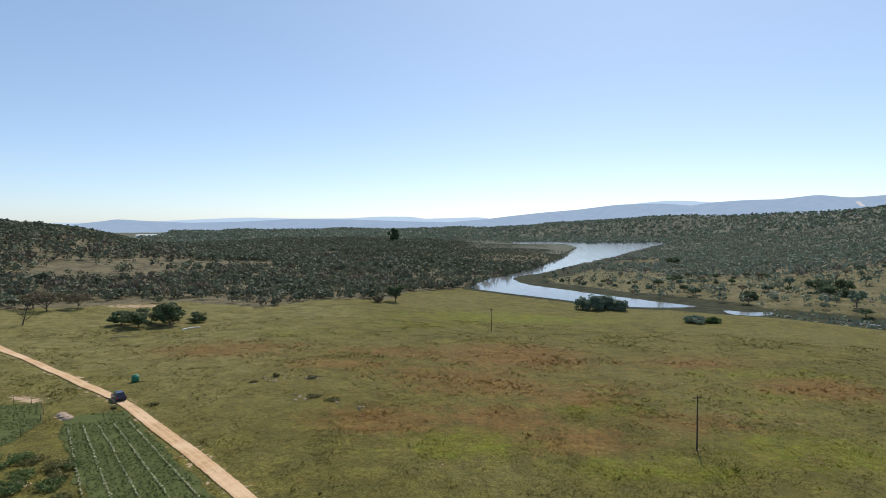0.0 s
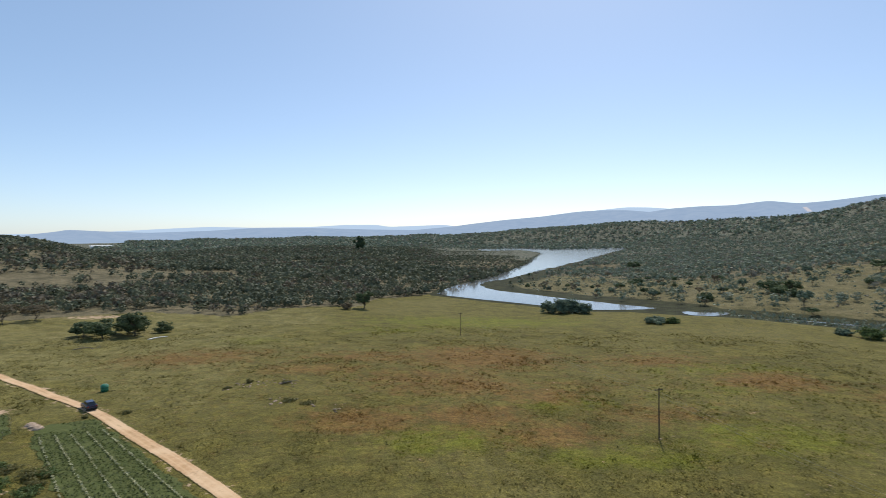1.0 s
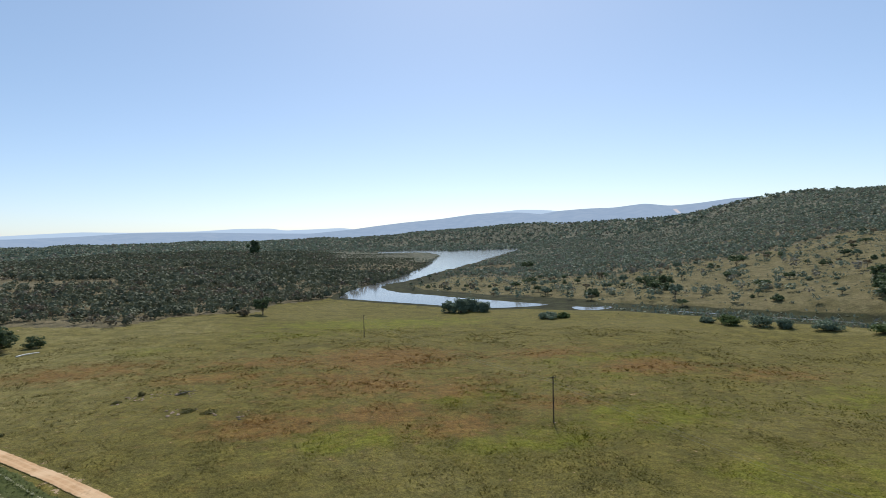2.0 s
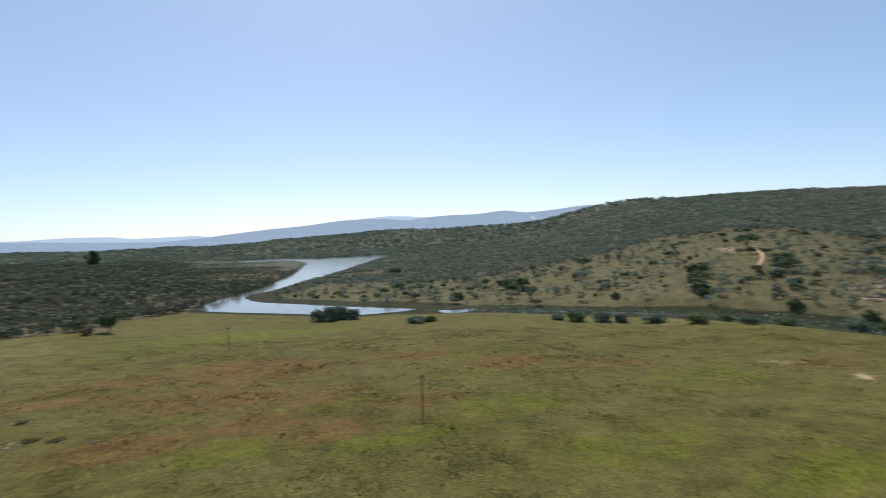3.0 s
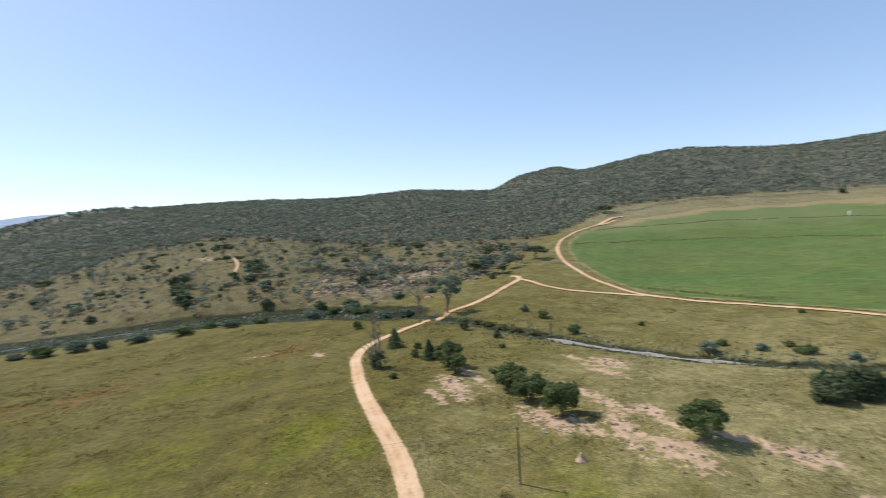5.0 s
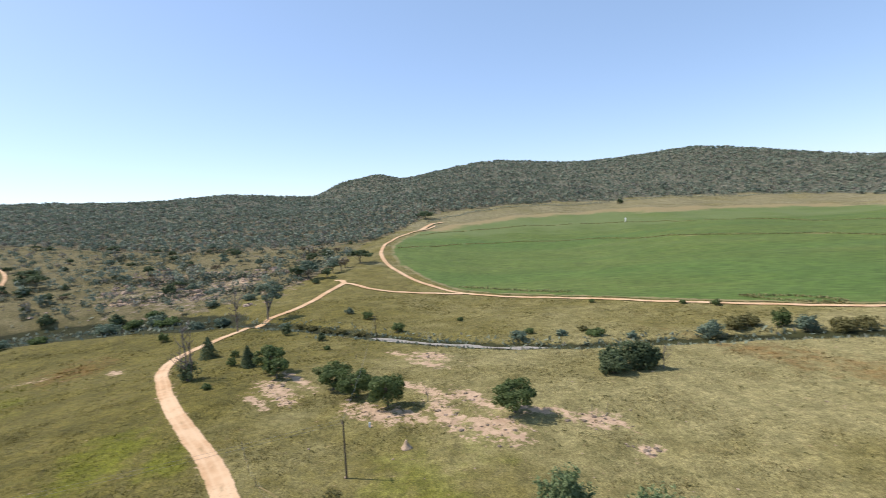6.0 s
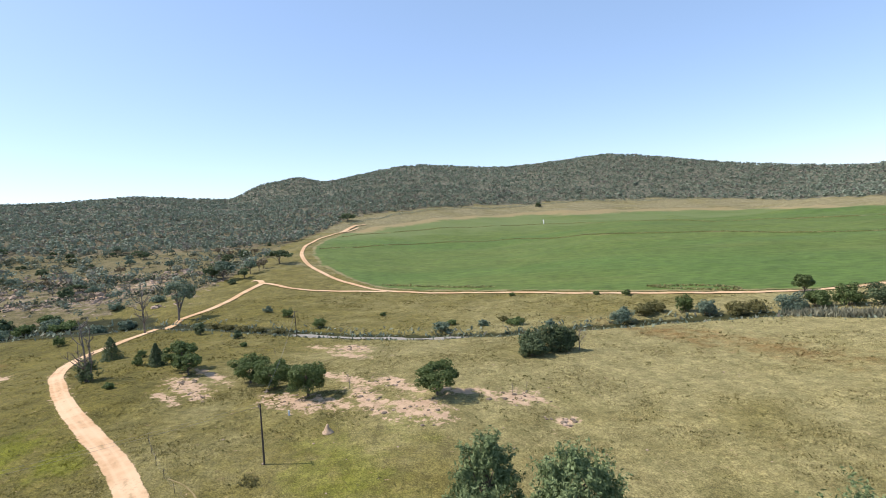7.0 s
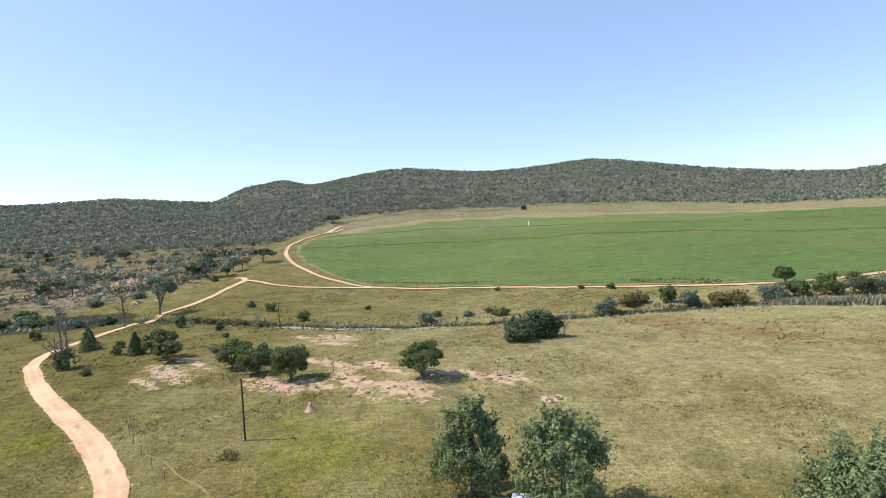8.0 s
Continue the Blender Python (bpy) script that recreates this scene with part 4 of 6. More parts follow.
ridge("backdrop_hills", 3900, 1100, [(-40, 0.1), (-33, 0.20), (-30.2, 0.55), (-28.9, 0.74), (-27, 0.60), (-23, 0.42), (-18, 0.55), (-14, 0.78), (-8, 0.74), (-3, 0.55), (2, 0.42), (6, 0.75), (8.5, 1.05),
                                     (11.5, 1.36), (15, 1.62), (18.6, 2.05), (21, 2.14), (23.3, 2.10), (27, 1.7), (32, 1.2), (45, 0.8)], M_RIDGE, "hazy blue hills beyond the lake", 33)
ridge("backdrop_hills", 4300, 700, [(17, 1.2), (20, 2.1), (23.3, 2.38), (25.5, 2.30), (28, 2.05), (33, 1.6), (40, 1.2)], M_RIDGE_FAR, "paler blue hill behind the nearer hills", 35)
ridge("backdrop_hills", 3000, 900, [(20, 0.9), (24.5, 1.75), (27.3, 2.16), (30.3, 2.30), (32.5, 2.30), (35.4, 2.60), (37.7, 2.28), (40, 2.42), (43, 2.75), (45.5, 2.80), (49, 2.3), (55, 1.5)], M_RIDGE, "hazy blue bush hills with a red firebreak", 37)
cut = [np.array([3000 * math.sin(radians(a)) * f, 3000 * math.cos(radians(a)) * f, 31 + 3000 * f * math.tan(radians(el))]) for a, el, f in
       ((37.75, 2.28, 0.990), (38.0, 2.05, 0.95), (38.25, 1.80, 0.90), (38.5, 1.55, 0.85))]
w = 8 * np.array([math.cos(radians(38)), -math.sin(radians(38)), 0])
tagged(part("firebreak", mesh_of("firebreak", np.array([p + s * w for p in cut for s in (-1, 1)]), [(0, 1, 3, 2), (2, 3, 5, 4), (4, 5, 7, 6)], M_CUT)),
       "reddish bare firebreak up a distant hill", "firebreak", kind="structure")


# ---- bush on the slopes ----
def wood_density(x, y):
    """How thickly trees stand: 1 is closed bush."""
    d = np.where(inside(x, y, MEADOW), 0.0, np.where(inside(x, y, SAVANNA), 0.10, 1.0))
    hill = smooth(380, 520, x)
    d = d * np.clip(1.0 + (0.55 - 0.25 * hill) * vnoise(x, y, 45, 1) + (0.4 - 0.2 * hill) * vnoise(x, y, 130, 2), 0.10 + 0.5 * hill, 1.0)
    for cx, cy, a, b, t in ((-210, 380, 45, 16, 30), (-165, 425, 30, 14, 10), (-200, 330, 40, 10, 20), (-101, 611, 40, 12, 20), (-60, 560, 25, 8, 0), (-130, 230, 30, 7, 10), (330, 215, 40, 14, 40)):
        d = d * (1 - 0.93 * np.minimum(1, 2 * spot(x, y, cx, cy, a * 1.5, b * 1.9, t)))
    lake = np.where(inside(x, y, LAKE), 0, line_distance(x, y, LAKE + LAKE[:1]))
    west = west_bank(x, y)
    lake = lake + 26 * np.maximum(west, smooth(1100, 1300, y))
    d = d * smooth(10, 30, lake) * smooth(12, 22, line_distance(x, y, RIVER)) * smooth(3, 7, line_distance(x, y, TRACK_NORTH))
    rock = smooth(0.0, 0.5, vnoise(x, y, 22, 4)) * np.where((x > 225) & (x < 330) & (y > 15) & (y < 110), 1, 0)
    return np.maximum(d, 0.35 * rock)


def scatter(n, r0, r1, a0, a1, seed):
    rng = np.random.RandomState(seed)
    r = np.sqrt(rng.uniform(r0 ** 2, r1 ** 2, n))
    a = np.radians(rng.uniform(a0, a1, n))
    x, y = r * np.sin(a), r * np.cos(a)
    # none behind the crests
    keep = (rng.uniform(size=n) < wood_density(x, y)) & (r < np.interp(np.degrees(a), *CREST_AT) + 110)
    return x[keep], y[keep], rng


def thicket(name, n, r0, r1, a0, a1, height, cards, seed, label, fold=1.0, leaf=None):
    """Very many small trees as one cover: every tree an uneven heap of leafy sprays, with its own tone."""
    x, y, rng = scatter(n, r0, r1, a0, a1, seed)
    k = len(x)
    h = height * rng.uniform(0.55, 1.3, k)
    # low scrub on the flat ground by the lake
    h = h * np.where((y > 560) & (y < 1280) & (x > -40) & (x < 0.25 * y + 40), 0.45 + 0.55 * smooth(40, 190, line_distance(x, y, LAKE + LAKE[:1])), 1)
    # the flat spit in the lake carries knee-high growth only
    h = h * (1 - 0.62 * smooth(820, 900, y) * smooth(1420, 1330, y) * smooth(20, 80, x) * smooth(340, 300, x))
    w = h * rng.uniform(0.42, 0.70, k) * fold
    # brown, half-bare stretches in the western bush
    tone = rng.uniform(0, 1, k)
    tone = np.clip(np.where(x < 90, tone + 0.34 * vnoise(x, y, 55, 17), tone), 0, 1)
    off = rng.normal(size=(k, cards, 3))
    off /= np.linalg.norm(off, axis=2)[..., None]
    off *= rng.uniform(0.45, 1.0, (k, cards, 1))
    off[..., 2] = off[..., 2] * 0.42 + 0.58
    c = np.stack([x, y, land(x, y)], -1)[:, None] + off * np.stack([w, w, h], -1)[:, None]
    size = np.repeat(w, cards) * rng.uniform(0.45, 0.85, k * cards) * (13 / cards) ** 0.5
    out = off * np.array([1, 1, 1.3]) - np.array([0, 0, 0.35])
    out /= np.linalg.norm(out, axis=2)[..., None]
    v, f = leaves_at(c.reshape(-1, 3), size, rng, 0.0, 1.25, out.reshape(-1, 3))
    tagged(part(name, mesh_of(name, v, f, leaf or M_BUSH, tone=np.repeat(tone, 4 * cards))), label, "bush", kind="stuff")


thicket("dimmed_bushveld", 3600, 205, 420, -46, 18, 4.6, 36, 41, "dark olive-brown thorn bush along the meadow's edge", 1.1, M_DIMMED_BROWN)
thicket("dimmed_bushveld", 15500, 420, 760, -46, 14, 4.2, 12, 45, "dark olive and brown thorn bush on the valley floor", 1.1, M_DIMMED_BROWN)
thicket("dimmed_bushveld", 26000, 760, 1250, -42, 12, 4.0, 7, 46, "distant dark thorn bush on the valley floor", 1.1, M_DIMMED_BROWN)
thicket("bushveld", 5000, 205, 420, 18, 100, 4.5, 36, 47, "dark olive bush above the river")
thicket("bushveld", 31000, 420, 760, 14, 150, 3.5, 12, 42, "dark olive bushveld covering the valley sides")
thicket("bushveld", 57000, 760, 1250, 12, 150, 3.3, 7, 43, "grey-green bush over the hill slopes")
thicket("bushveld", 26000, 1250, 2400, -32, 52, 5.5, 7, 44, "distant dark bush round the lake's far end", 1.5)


# ---- trees and bushes ----
def thing(ob, label, category, group=""):
    return tagged(ob, label, category, group)


rng = np.random.RandomState(5)


def grown(kind, x, y, label, category, group="", turn=None, **how):
    """One tree or bush of its own shape, standing at x, y."""
    ob = kind(**how, rng=rng)
    put(ob, x, y, rng.uniform(0, 360) if turn is None else turn, 0.05)
    return thing(ob, label, category, group)


# two tall trees, and a third, in the foreground grass
grown(tree, 30.2, -41.6, "tall grey-green leafy tree with upswept branches", "tree", "foreground trees", name="leafy_tree", height=10.2, spread=3.6, leaf=M_LEAF_TALL, leaves=9000, size=0.19, length=2.3, sprigs=190, taper=0.42, clear=-0.06, clumps=48, trunk=0.13, low=-0.8)
grown(tree, 25.4, -48.2, "broad grey-green leafy tree in dry grass", "tree", "foreground trees", name="leafy_tree", height=8.8, spread=4.7, leaf=M_LEAF_TALL, leaves=10500, size=0.19, length=2.3, sprigs=190, taper=0.30, clear=-0.04, clumps=54, trunk=0.13, low=-0.8)
grown(tree, 10.8, -67.0, "broad dusty green leafy tree in dry grass", "tree", "foreground trees", name="leafy_tree", height=8.6, spread=6.6, leaf=M_LEAF_TALL, leaves=12500, size=0.20, length=2.3, sprigs=170, taper=0.3, clear=0.0, clumps=64, trunk=0.13, low=-0.8)

# round dark trees on the sandy rise
for x, y, h, s in ((91.0, -16.3, 5.8, 3.6), (84.6, -20.8, 5.6, 3.5), (76.2, -26.4, 6.7, 3.5)):
    grown(tree, x, y, "round dark green tree on bare sand", "tree", "trees on the sand", name="round_tree", height=h, spread=s, leaf=M_LEAF, leaves=6500, size=0.25, clear=0.08, clumps=44, low=-0.8)
grown(tree, 65.4, -46.0, "lone round dark green tree on sand", "tree", "trees on the sand", name="round_tree", height=5.6, spread=4.0, leaf=M_LEAF, leaves=7000, size=0.25, clear=0.12, clumps=44, low=-0.7)
for x, y, h, s in ((109.5, -1.2, 6.6, 3.5), (103.5, -3.6, 4.6, 3.0)):
    grown(tree, x, y, "spreading dark green tree above bare ground", "tree", "trees on the sand", name="round_tree", height=h, spread=s, leaf=M_LEAF, leaves=2800, size=0.36, clear=0.16, clumps=36, low=-0.7)

# a wide thicket in the dry grass, with a dead end
for x, y, h, s in ((80.5, -69.5, 3.6, 3.2), (83, -74.5, 5.6, 3.6), (82.5, -77.5, 4.6, 2.6), (85, -71.0, 4.4, 3.0)):
    grown(bush, x, y, "large dark green bush thicket in dry grass", "bush", "thicket", name="bush", height=h, spread=s, leaf=M_LEAF_DARK, leaves=3000, size=0.34, clumps=36)
grown(snag, 81.5, -79.6, "low tangle of dry brown branches", "dead bush", "thicket", name="dead_bush", height=4.0, forks=14, spread=0.6)

# dead trees along the road
grown(snag, 109.3, 16.9, "tall bare dead tree beside the road", "dead tree", "dead trees", name="dead_tree", height=12.8, forks=13, spread=0.32, radius=0.022)
grown(snag, 108.5, 16.3, "slender bare dead trunk beside the road", "dead tree", "dead trees", name="dead_tree", height=9.6, forks=6, spread=0.16, radius=0.018)
grown(snag, 109.9, 17.8, "slender bare dead trunk beside the road", "dead tree", "dead trees", name="dead_tree", height=8.2, forks=6, spread=0.2, radius=0.018)
grown(snag, 110.4, 16.0, "slender bare dead trunk beside the road", "dead tree", "dead trees", name="dead_tree", height=11.0, forks=7, spread=0.16, radius=0.016)
grown(bush, 109.6, 16.5, "dark bush round a dead tree's foot", "bush", name="bush", height=4.6, spread=2.5, leaf=M_LEAF_DARK, leaves=1600, size=0.3)
grown(snag, 175.0, 21.2, "tall forked dead tree by the road", "dead tree", "dead trees", name="dead_tree", height=16.0, forks=16, spread=0.30, radius=0.020)
grown(tree, 189.8, 13.9, "tall half-bare tree with thin brown crown", "tree", "dead trees", name="half_bare_tree", height=15.0, spread=5.6, leaf=M_LEAF_GREY, leaves=1500, size=0.5, clear=0.35, clumps=26, bark=M_DEADWOOD, trunk=0.11)

# small dark bushes in the grass
for x, y, h, s, m in ((121, 10, 2.2, 1.3, M_LEAF), (157, 2.3, 3.6, 1.7, M_LEAF_DARK), (144, -9.3, 2.5, 1.4, M_LEAF_DARK),
                      (174, 44.6, 3.2, 2.0, M_LEAF), (148, -31.5, 3.0, 2.2, M_LEAF), (172, -22.3, 3.2, 2.2, M_LEAF), (184, -15.7, 2.6, 1.9, M_LEAF_GREY),
                      (132, 12, 1.9, 1.4, M_LEAF), (128, 2, 1.6, 1.4, M_LEAF), (157, -52, 1.4, 1.3, M_LEAF),
                      (137, -127, 2.2, 1.7, M_LEAF), (145, -121, 1.4, 1.2, M_LEAF), (164, -99, 1.2, 1.2, M_LEAF), (100, 10, 1.3, 1.2, M_LEAF), (130, -12, 1.2, 1.1, M_LEAF)):
    grown(bush, x, y, "small dark bush standing alone in grass", "bush", "small bushes", name="bush", height=h, spread=s, leaf=m, leaves=int(500 + 130 * h * s), size=0.26)

for x, y, h, s in ((135.9, 19.6, 5.8, 2.5), (117.7, 5.4, 5.2, 1.9)):
    grown(cone_tree, x, y, "narrow dark green tree beside the road", "tree", "roadside trees", name="narrow_tree", height=h, spread=s, leaf=M_LEAF_DARK, leaves=2600)

for x, y, h in ((76.5, -33.4, 2.6), (62.5, -57.5, 1.6), (64.0, -60.5, 1.2), (116, -20, 1.5)):
    grown(snag, x, y, "small leafless dead bush on bare sand", "dead bush", "dead bushes", name="dead_bush", height=h, forks=9, spread=0.5, radius=0.03)
for x, y in ((49.8, -18.6), (49.0, -19.4), (47.6, -19.6), (48.4, -18.2)):
    grown(bush, x, y, "thin low weed clump in short grass", "weed", "weed clumps", name="weed_clump", height=0.5, spread=0.8, leaf=M_WEED, leaves=110, size=0.15, clumps=12)

# scrub round the plots and in the ruin
for x, y, h, s, m in ((-57, 63.5, 1.2, 2.4, M_WEED), (-60, 61, 1.0, 2.2, M_LEAF), (-62, 66, 0.8, 2.0, M_WEED), (-55, 60, 1.0, 1.8, M_WEED), (-65, 63, 1.1, 2.2, M_LEAF), (-58.5, 57, 1.3, 2.4, M_LEAF), (-54.5, 58, 1.2, 2.0, M_LEAF), (-64, 66, 1.2, 2.4, M_LEAF), (-56, 64.5, 0.9, 1.9, M_LEAF), (-61, 57, 1.1, 2.2, M_LEAF), (-68, 66, 1.0, 2.0, M_LEAF), (-51, 55, 0.8, 1.6, M_WEED), (-64, 89.5, 0.6, 0.8, M_WEED),
                      (-40, 108.6, 1.1, 0.9, M_WEED), (-43.5, 104.4, 0.5, 1.0, M_WEED), (-32, 107.8, 0.5, 1.4, M_WEED), (-29, 94, 0.6, 1.6, M_WEED), (-25, 92, 0.5, 1.8, M_WEED), (-57.5, 91, 0.6, 0.9, M_WEED)):
    grown(bush, x, y, "low ragged scrub in meadow grass", "scrub", "meadow scrub", name="scrub", height=h, spread=s, leaf=m, leaves=int(300 + 120 * h * s), size=0.22)

# along the creek
CREEKSIDE = ((120.7, -61.4, 2.4, 2.9, M_LEAF_GREY), (127, -66, 1.6, 1.7, M_LEAF), (116.7, -80.5, 2.2, 2.6, M_LEAF), (120.7, -73, 1.8, 1.6, M_LEAF_GREY), (112, -88, 1.7, 1.6, M_LEAF_GREY), (124, -80, 1.3, 1.7, M_WEED),
             (108, -106.4, 4.0, 3.7, M_LEAF_GREY), (109.5, -114, 3.4, 3.0, M_WEED), (111, -119, 3.2, 2.9, M_WEED), (106.5, -124.2, 4.6, 2.7, M_LEAF), (101.8, -127.6, 4.2, 2.7, M_LEAF_GREY),
             (98.5, -134, 3.4, 3.6, M_WEED), (98, -139, 2.6, 3.2, M_WEED), (92, -144.5, 4.8, 4.2, M_LEAF_GREY), (90, -150.5, 5.0, 4.0, M_LEAF), (86, -155, 5.6, 4.0, M_LEAF), (82, -160, 5.4, 4.2, M_LEAF_DARK),
             (78, -166, 5.0, 4.2, M_LEAF_GREY), (72, -172, 5.2, 4.4, M_LEAF), (156, -14, 1.8, 2.4, M_WEED), (161, -9, 2.0, 2.6, M_WEED), (167, -4, 1.8, 2.8, M_WEED), (172, 0, 2.0, 2.4, M_WEED),
             (152, -20, 1.4, 2.2, M_WEED), (177, 6, 1.8, 2.4, M_LEAF_GREY))
for x, y, h, s, m in CREEKSIDE:
    grown(bush, x, y, "tangled bush on the grassy creek bank", "bush", "creek bushes", name="creek_bush", height=h, spread=s, leaf=m, leaves=int(350 + 110 * h * s), size=0.34)
grown(tree, 104.6, -162, "rounded dark green tree beside the field road", "tree", name="field_tree", height=6.0, spread=2.9, leaf=M_LEAF, leaves=3200, size=0.34, clear=0.10, clumps=36, low=-0.7)


def reed_bed(line, spread, height, n, label):
    """Many upright blades along a line."""
    p = along(line, 0.25)
    c = p[rng.randint(0, len(p), n)] + rng.normal(size=(n, 2)) * spread
    h = height * rng.uniform(0.5, 1.1, n)
    v, f = leaves_at(np.c_[c, land(c[:, 0], c[:, 1]) + h * 0.45], h * 0.22, rng, 9.0, 4.5)
    tagged(part("reed_bed", mesh_of("reed_bed", v, f, M_REED)), label, "reeds", kind="stuff")


reed_bed([(89, -141.5), (84, -147), (79, -151), (74, -156), (66, -164)], 1.3, 2.2, 3200, "pale grey-green reeds along the creek")

# along the river: grey-green clumps on the near bank
for x, y, h, s in ((156, 163, 4.0, 4.6), (165, 156, 4.6, 5.0), (170, 150, 4.0, 3.6), (176, 138, 4.2, 5.4), (182, 122, 3.6, 5.2), (189, 105, 3.2, 4.0), (196, 95, 2.8, 3.6), (207, 77, 4.4, 5.0), (211, 69, 4.6, 4.2),
                   (213, 57, 3.4, 5.0), (204, 34, 3.2, 3.6), (199, 42, 2.6, 3.2), (98, 203, 3.0, 4.6), (105, 203, 2.4, 3.4), (217, 62, 4.0, 4.4), (224, 66, 4.4, 4.0), (192, 116, 2.4, 3.0), (152, 170, 2.2, 3.0)):
    grown(bush, x, y, "rounded grey-green bush on the river bank", "bush", "river bushes", name="river_bush", height=h, spread=s, leaf=M_LEAF_GREY if rng.uniform() < 0.7 else M_LEAF, leaves=1500, size=0.55)
for x, y, h, s in ((66.5, 250, 6.0, 4.4), (71, 247, 7.6, 5.0), (77, 250, 7.2, 5.2), (82, 246, 6.2, 4.6)):
    grown(bush, x, y, "tall dense green reed clump by the water", "reeds", "reed clump", name="reed_clump", height=h, spread=s, leaf=M_LEAF_GREY, leaves=2400, size=0.6, clumps=34)

# at the western edge of the meadow
for x, y, h, s in ((-112, 180, 5.2, 5.0), (-104, 176, 6.4, 6.0), (-95.5, 180, 8.6, 5.2), (-100, 186, 7.0, 5.2)):
    grown(tree, x, y, "large dark spreading tree leafy to ground", "tree", "dark meadow trees", name="dark_tree", height=h, spread=s * 0.95, leaf=M_LEAF_DARK, leaves=3200, size=0.5, clumps=34, clear=0.05, low=-0.75)
grown(bush, -89, 187, "low dark bush near dark meadow trees", "bush", name="bush", height=4.0, spread=3.4, leaf=M_LEAF_DARK, leaves=900, size=0.5)
grown(snag, -141.5, 175, "leaning leafless tree at the meadow's edge", "dead tree", name="dead_tree", height=8.0, forks=14, spread=0.55, material=M_BARK, radius=0.03).rotation_euler.y = 0.25
for x, y, h, s in ((-155, 207, 7.5, 7.0), (-165, 214, 7.0, 5.0), (-149, 216, 6.0, 6.0)):
    grown(tree, x, y, "flat-topped thorn tree at the meadow's edge", "tree", "thorn trees", name="thorn_tree", height=h, spread=s, leaf=M_LEAF_BROWN, leaves=1300, size=0.5, clear=0.5, clumps=26)
grown(tree, -22.8, 257.5, "dark rounded tree on the meadow's far edge", "tree", name="meadow_tree", height=9.2, spread=4.8, leaf=M_LEAF_DARK, leaves=1900, size=0.6, clear=0.18, low=-0.7)
grown(bush, -31, 250, "low brown bush on the meadow's edge", "bush", name="bush", height=3.4, spread=3.0, leaf=M_LEAF_BROWN, leaves=700, size=0.5)
grown(tree, -67, 946, "very tall dark tree above the bush", "tree", name="tall_tree", height=27, spread=9.0, leaf=M_LEAF_DARK, leaves=1800, size=2.4, clear=0.1, low=-0.8)
grown(tree, 531, -79, "wide dark tree at the field's corner", "tree", name="corner_tree", height=8, spread=9.0, leaf=M_LEAF_DARK, leaves=900, size=1.0, clear=0.15, low=-0.7)
grown(bush, 574, -302, "single dark bush above the field", "bush", name="bush", height=5, spread=4.0, leaf=M_LEAF_DARK, leaves=500, size=0.9)

# scattered trees on the thin-bush slope, from a few shapes
SHAPES = [(tree, dict(name="savanna_tree", height=5.5, spread=3.6, leaf=M_LEAF_DARK, leaves=700, size=0.62, clear=0.22, low=-0.6)),
          (tree, dict(name="savanna_tree", height=6.5, spread=3.2, leaf=M_LEAF_GREY, leaves=650, size=0.6, clear=0.3)),
          (tree, dict(name="savanna_tree", height=5.0, spread=4.6, leaf=M_LEAF_DARK, leaves=800, size=0.62, clear=0.4)),
          (tree, dict(name="savanna_tree", height=5.5, spread=3.0, leaf=M_LEAF_BROWN, leaves=320, size=0.5, clear=0.35)),
          (bush, dict(name="savanna_bush", height=3.0, spread=2.8, leaf=M_LEAF_DARK, leaves=500, size=0.55)),
          (bush, dict(name="savanna_bush", height=2.2, spread=2.4, leaf=M_LEAF_GREY, leaves=380, size=0.5))]
WORDS = ["dark green thorn tree in thin bush", "grey-green thorn tree in thin bush", "flat-topped dark thorn tree in thin bush", "half-bare brown thorn tree in thin bush", "low dark bush in dry grass", "low grey-green bush in dry grass"]
MODELS = []
for (kind, how), words in zip(SHAPES, WORDS):
    ob = kind(**how, rng=rng)
    MODELS.append(thing(ob, words, "tree" if kind is tree else "bush", "scattered trees" if kind is tree else "scattered bushes"))
FIRST = set()


def plant(k, x, y, size):
    m = pose(x, y, float(land(x, y)) - 0.1, 0, 0, rng.uniform(0, 360))
    ob = MODELS[k]
    if k not in FIRST:
        FIRST.add(k)
        ob.matrix_basis = m
    else:
        ob = copy_thing(ob, m)
    ob.scale = (size, size, size * rng.uniform(0.85, 1.1))


for x, y, k, s in ((334, 197, 2, 1.9), (293, 152, 2, 1.4), (282, 142, 2, 1.3), (228, 154, 0, 1.3), (234, 160, 0, 1.5), (240, 164, 0, 1.6), (252, 174, 0, 1.5), (224, 150, 4, 1.4), (258, 176, 2, 1.2), (269, 141, 4, 1.6), (289, 153, 4, 1.6),
                   (286, 297, 2, 1.6), (204, 278, 4, 1.6), (198, 276, 0, 1.4), (204, 264, 0, 1.4), (208, 270, 4, 1.4), (161, 270, 4, 1.3), (241, 257, 0, 1.0), (226, 108, 4, 1.5), (222, 80, 4, 1.6), (222, 62, 4, 1.3), (267, 74, 4, 1.6),
                   (303, -18, 2, 1.5), (293, -10, 3, 1.1), (284, -8, 3, 1.1), (279, -4, 1, 1.0), (269, -2, 0, 1.0), (258, 3, 4, 0.9), (250, 20, 4, 1.0), (190, 255, 0, 1.5), (200, 258, 4, 1.7), (158, 271, 4, 1.5),
                   (183, 229, 1, 1.2), (226, 512, 0, 1.8), (132, 334, 5, 1.2), (125, 340, 5, 1.2), (116, 352, 5, 1.0), (162, 361, 0, 1.0), (271, 8, 1, 1.5), (276, 14, 0, 1.3), (208, 190, 4, 1.3), (236, 30, 5, 1.4), (230, 44, 5, 1.5)):
    plant(k, x, y, s)
n = 0
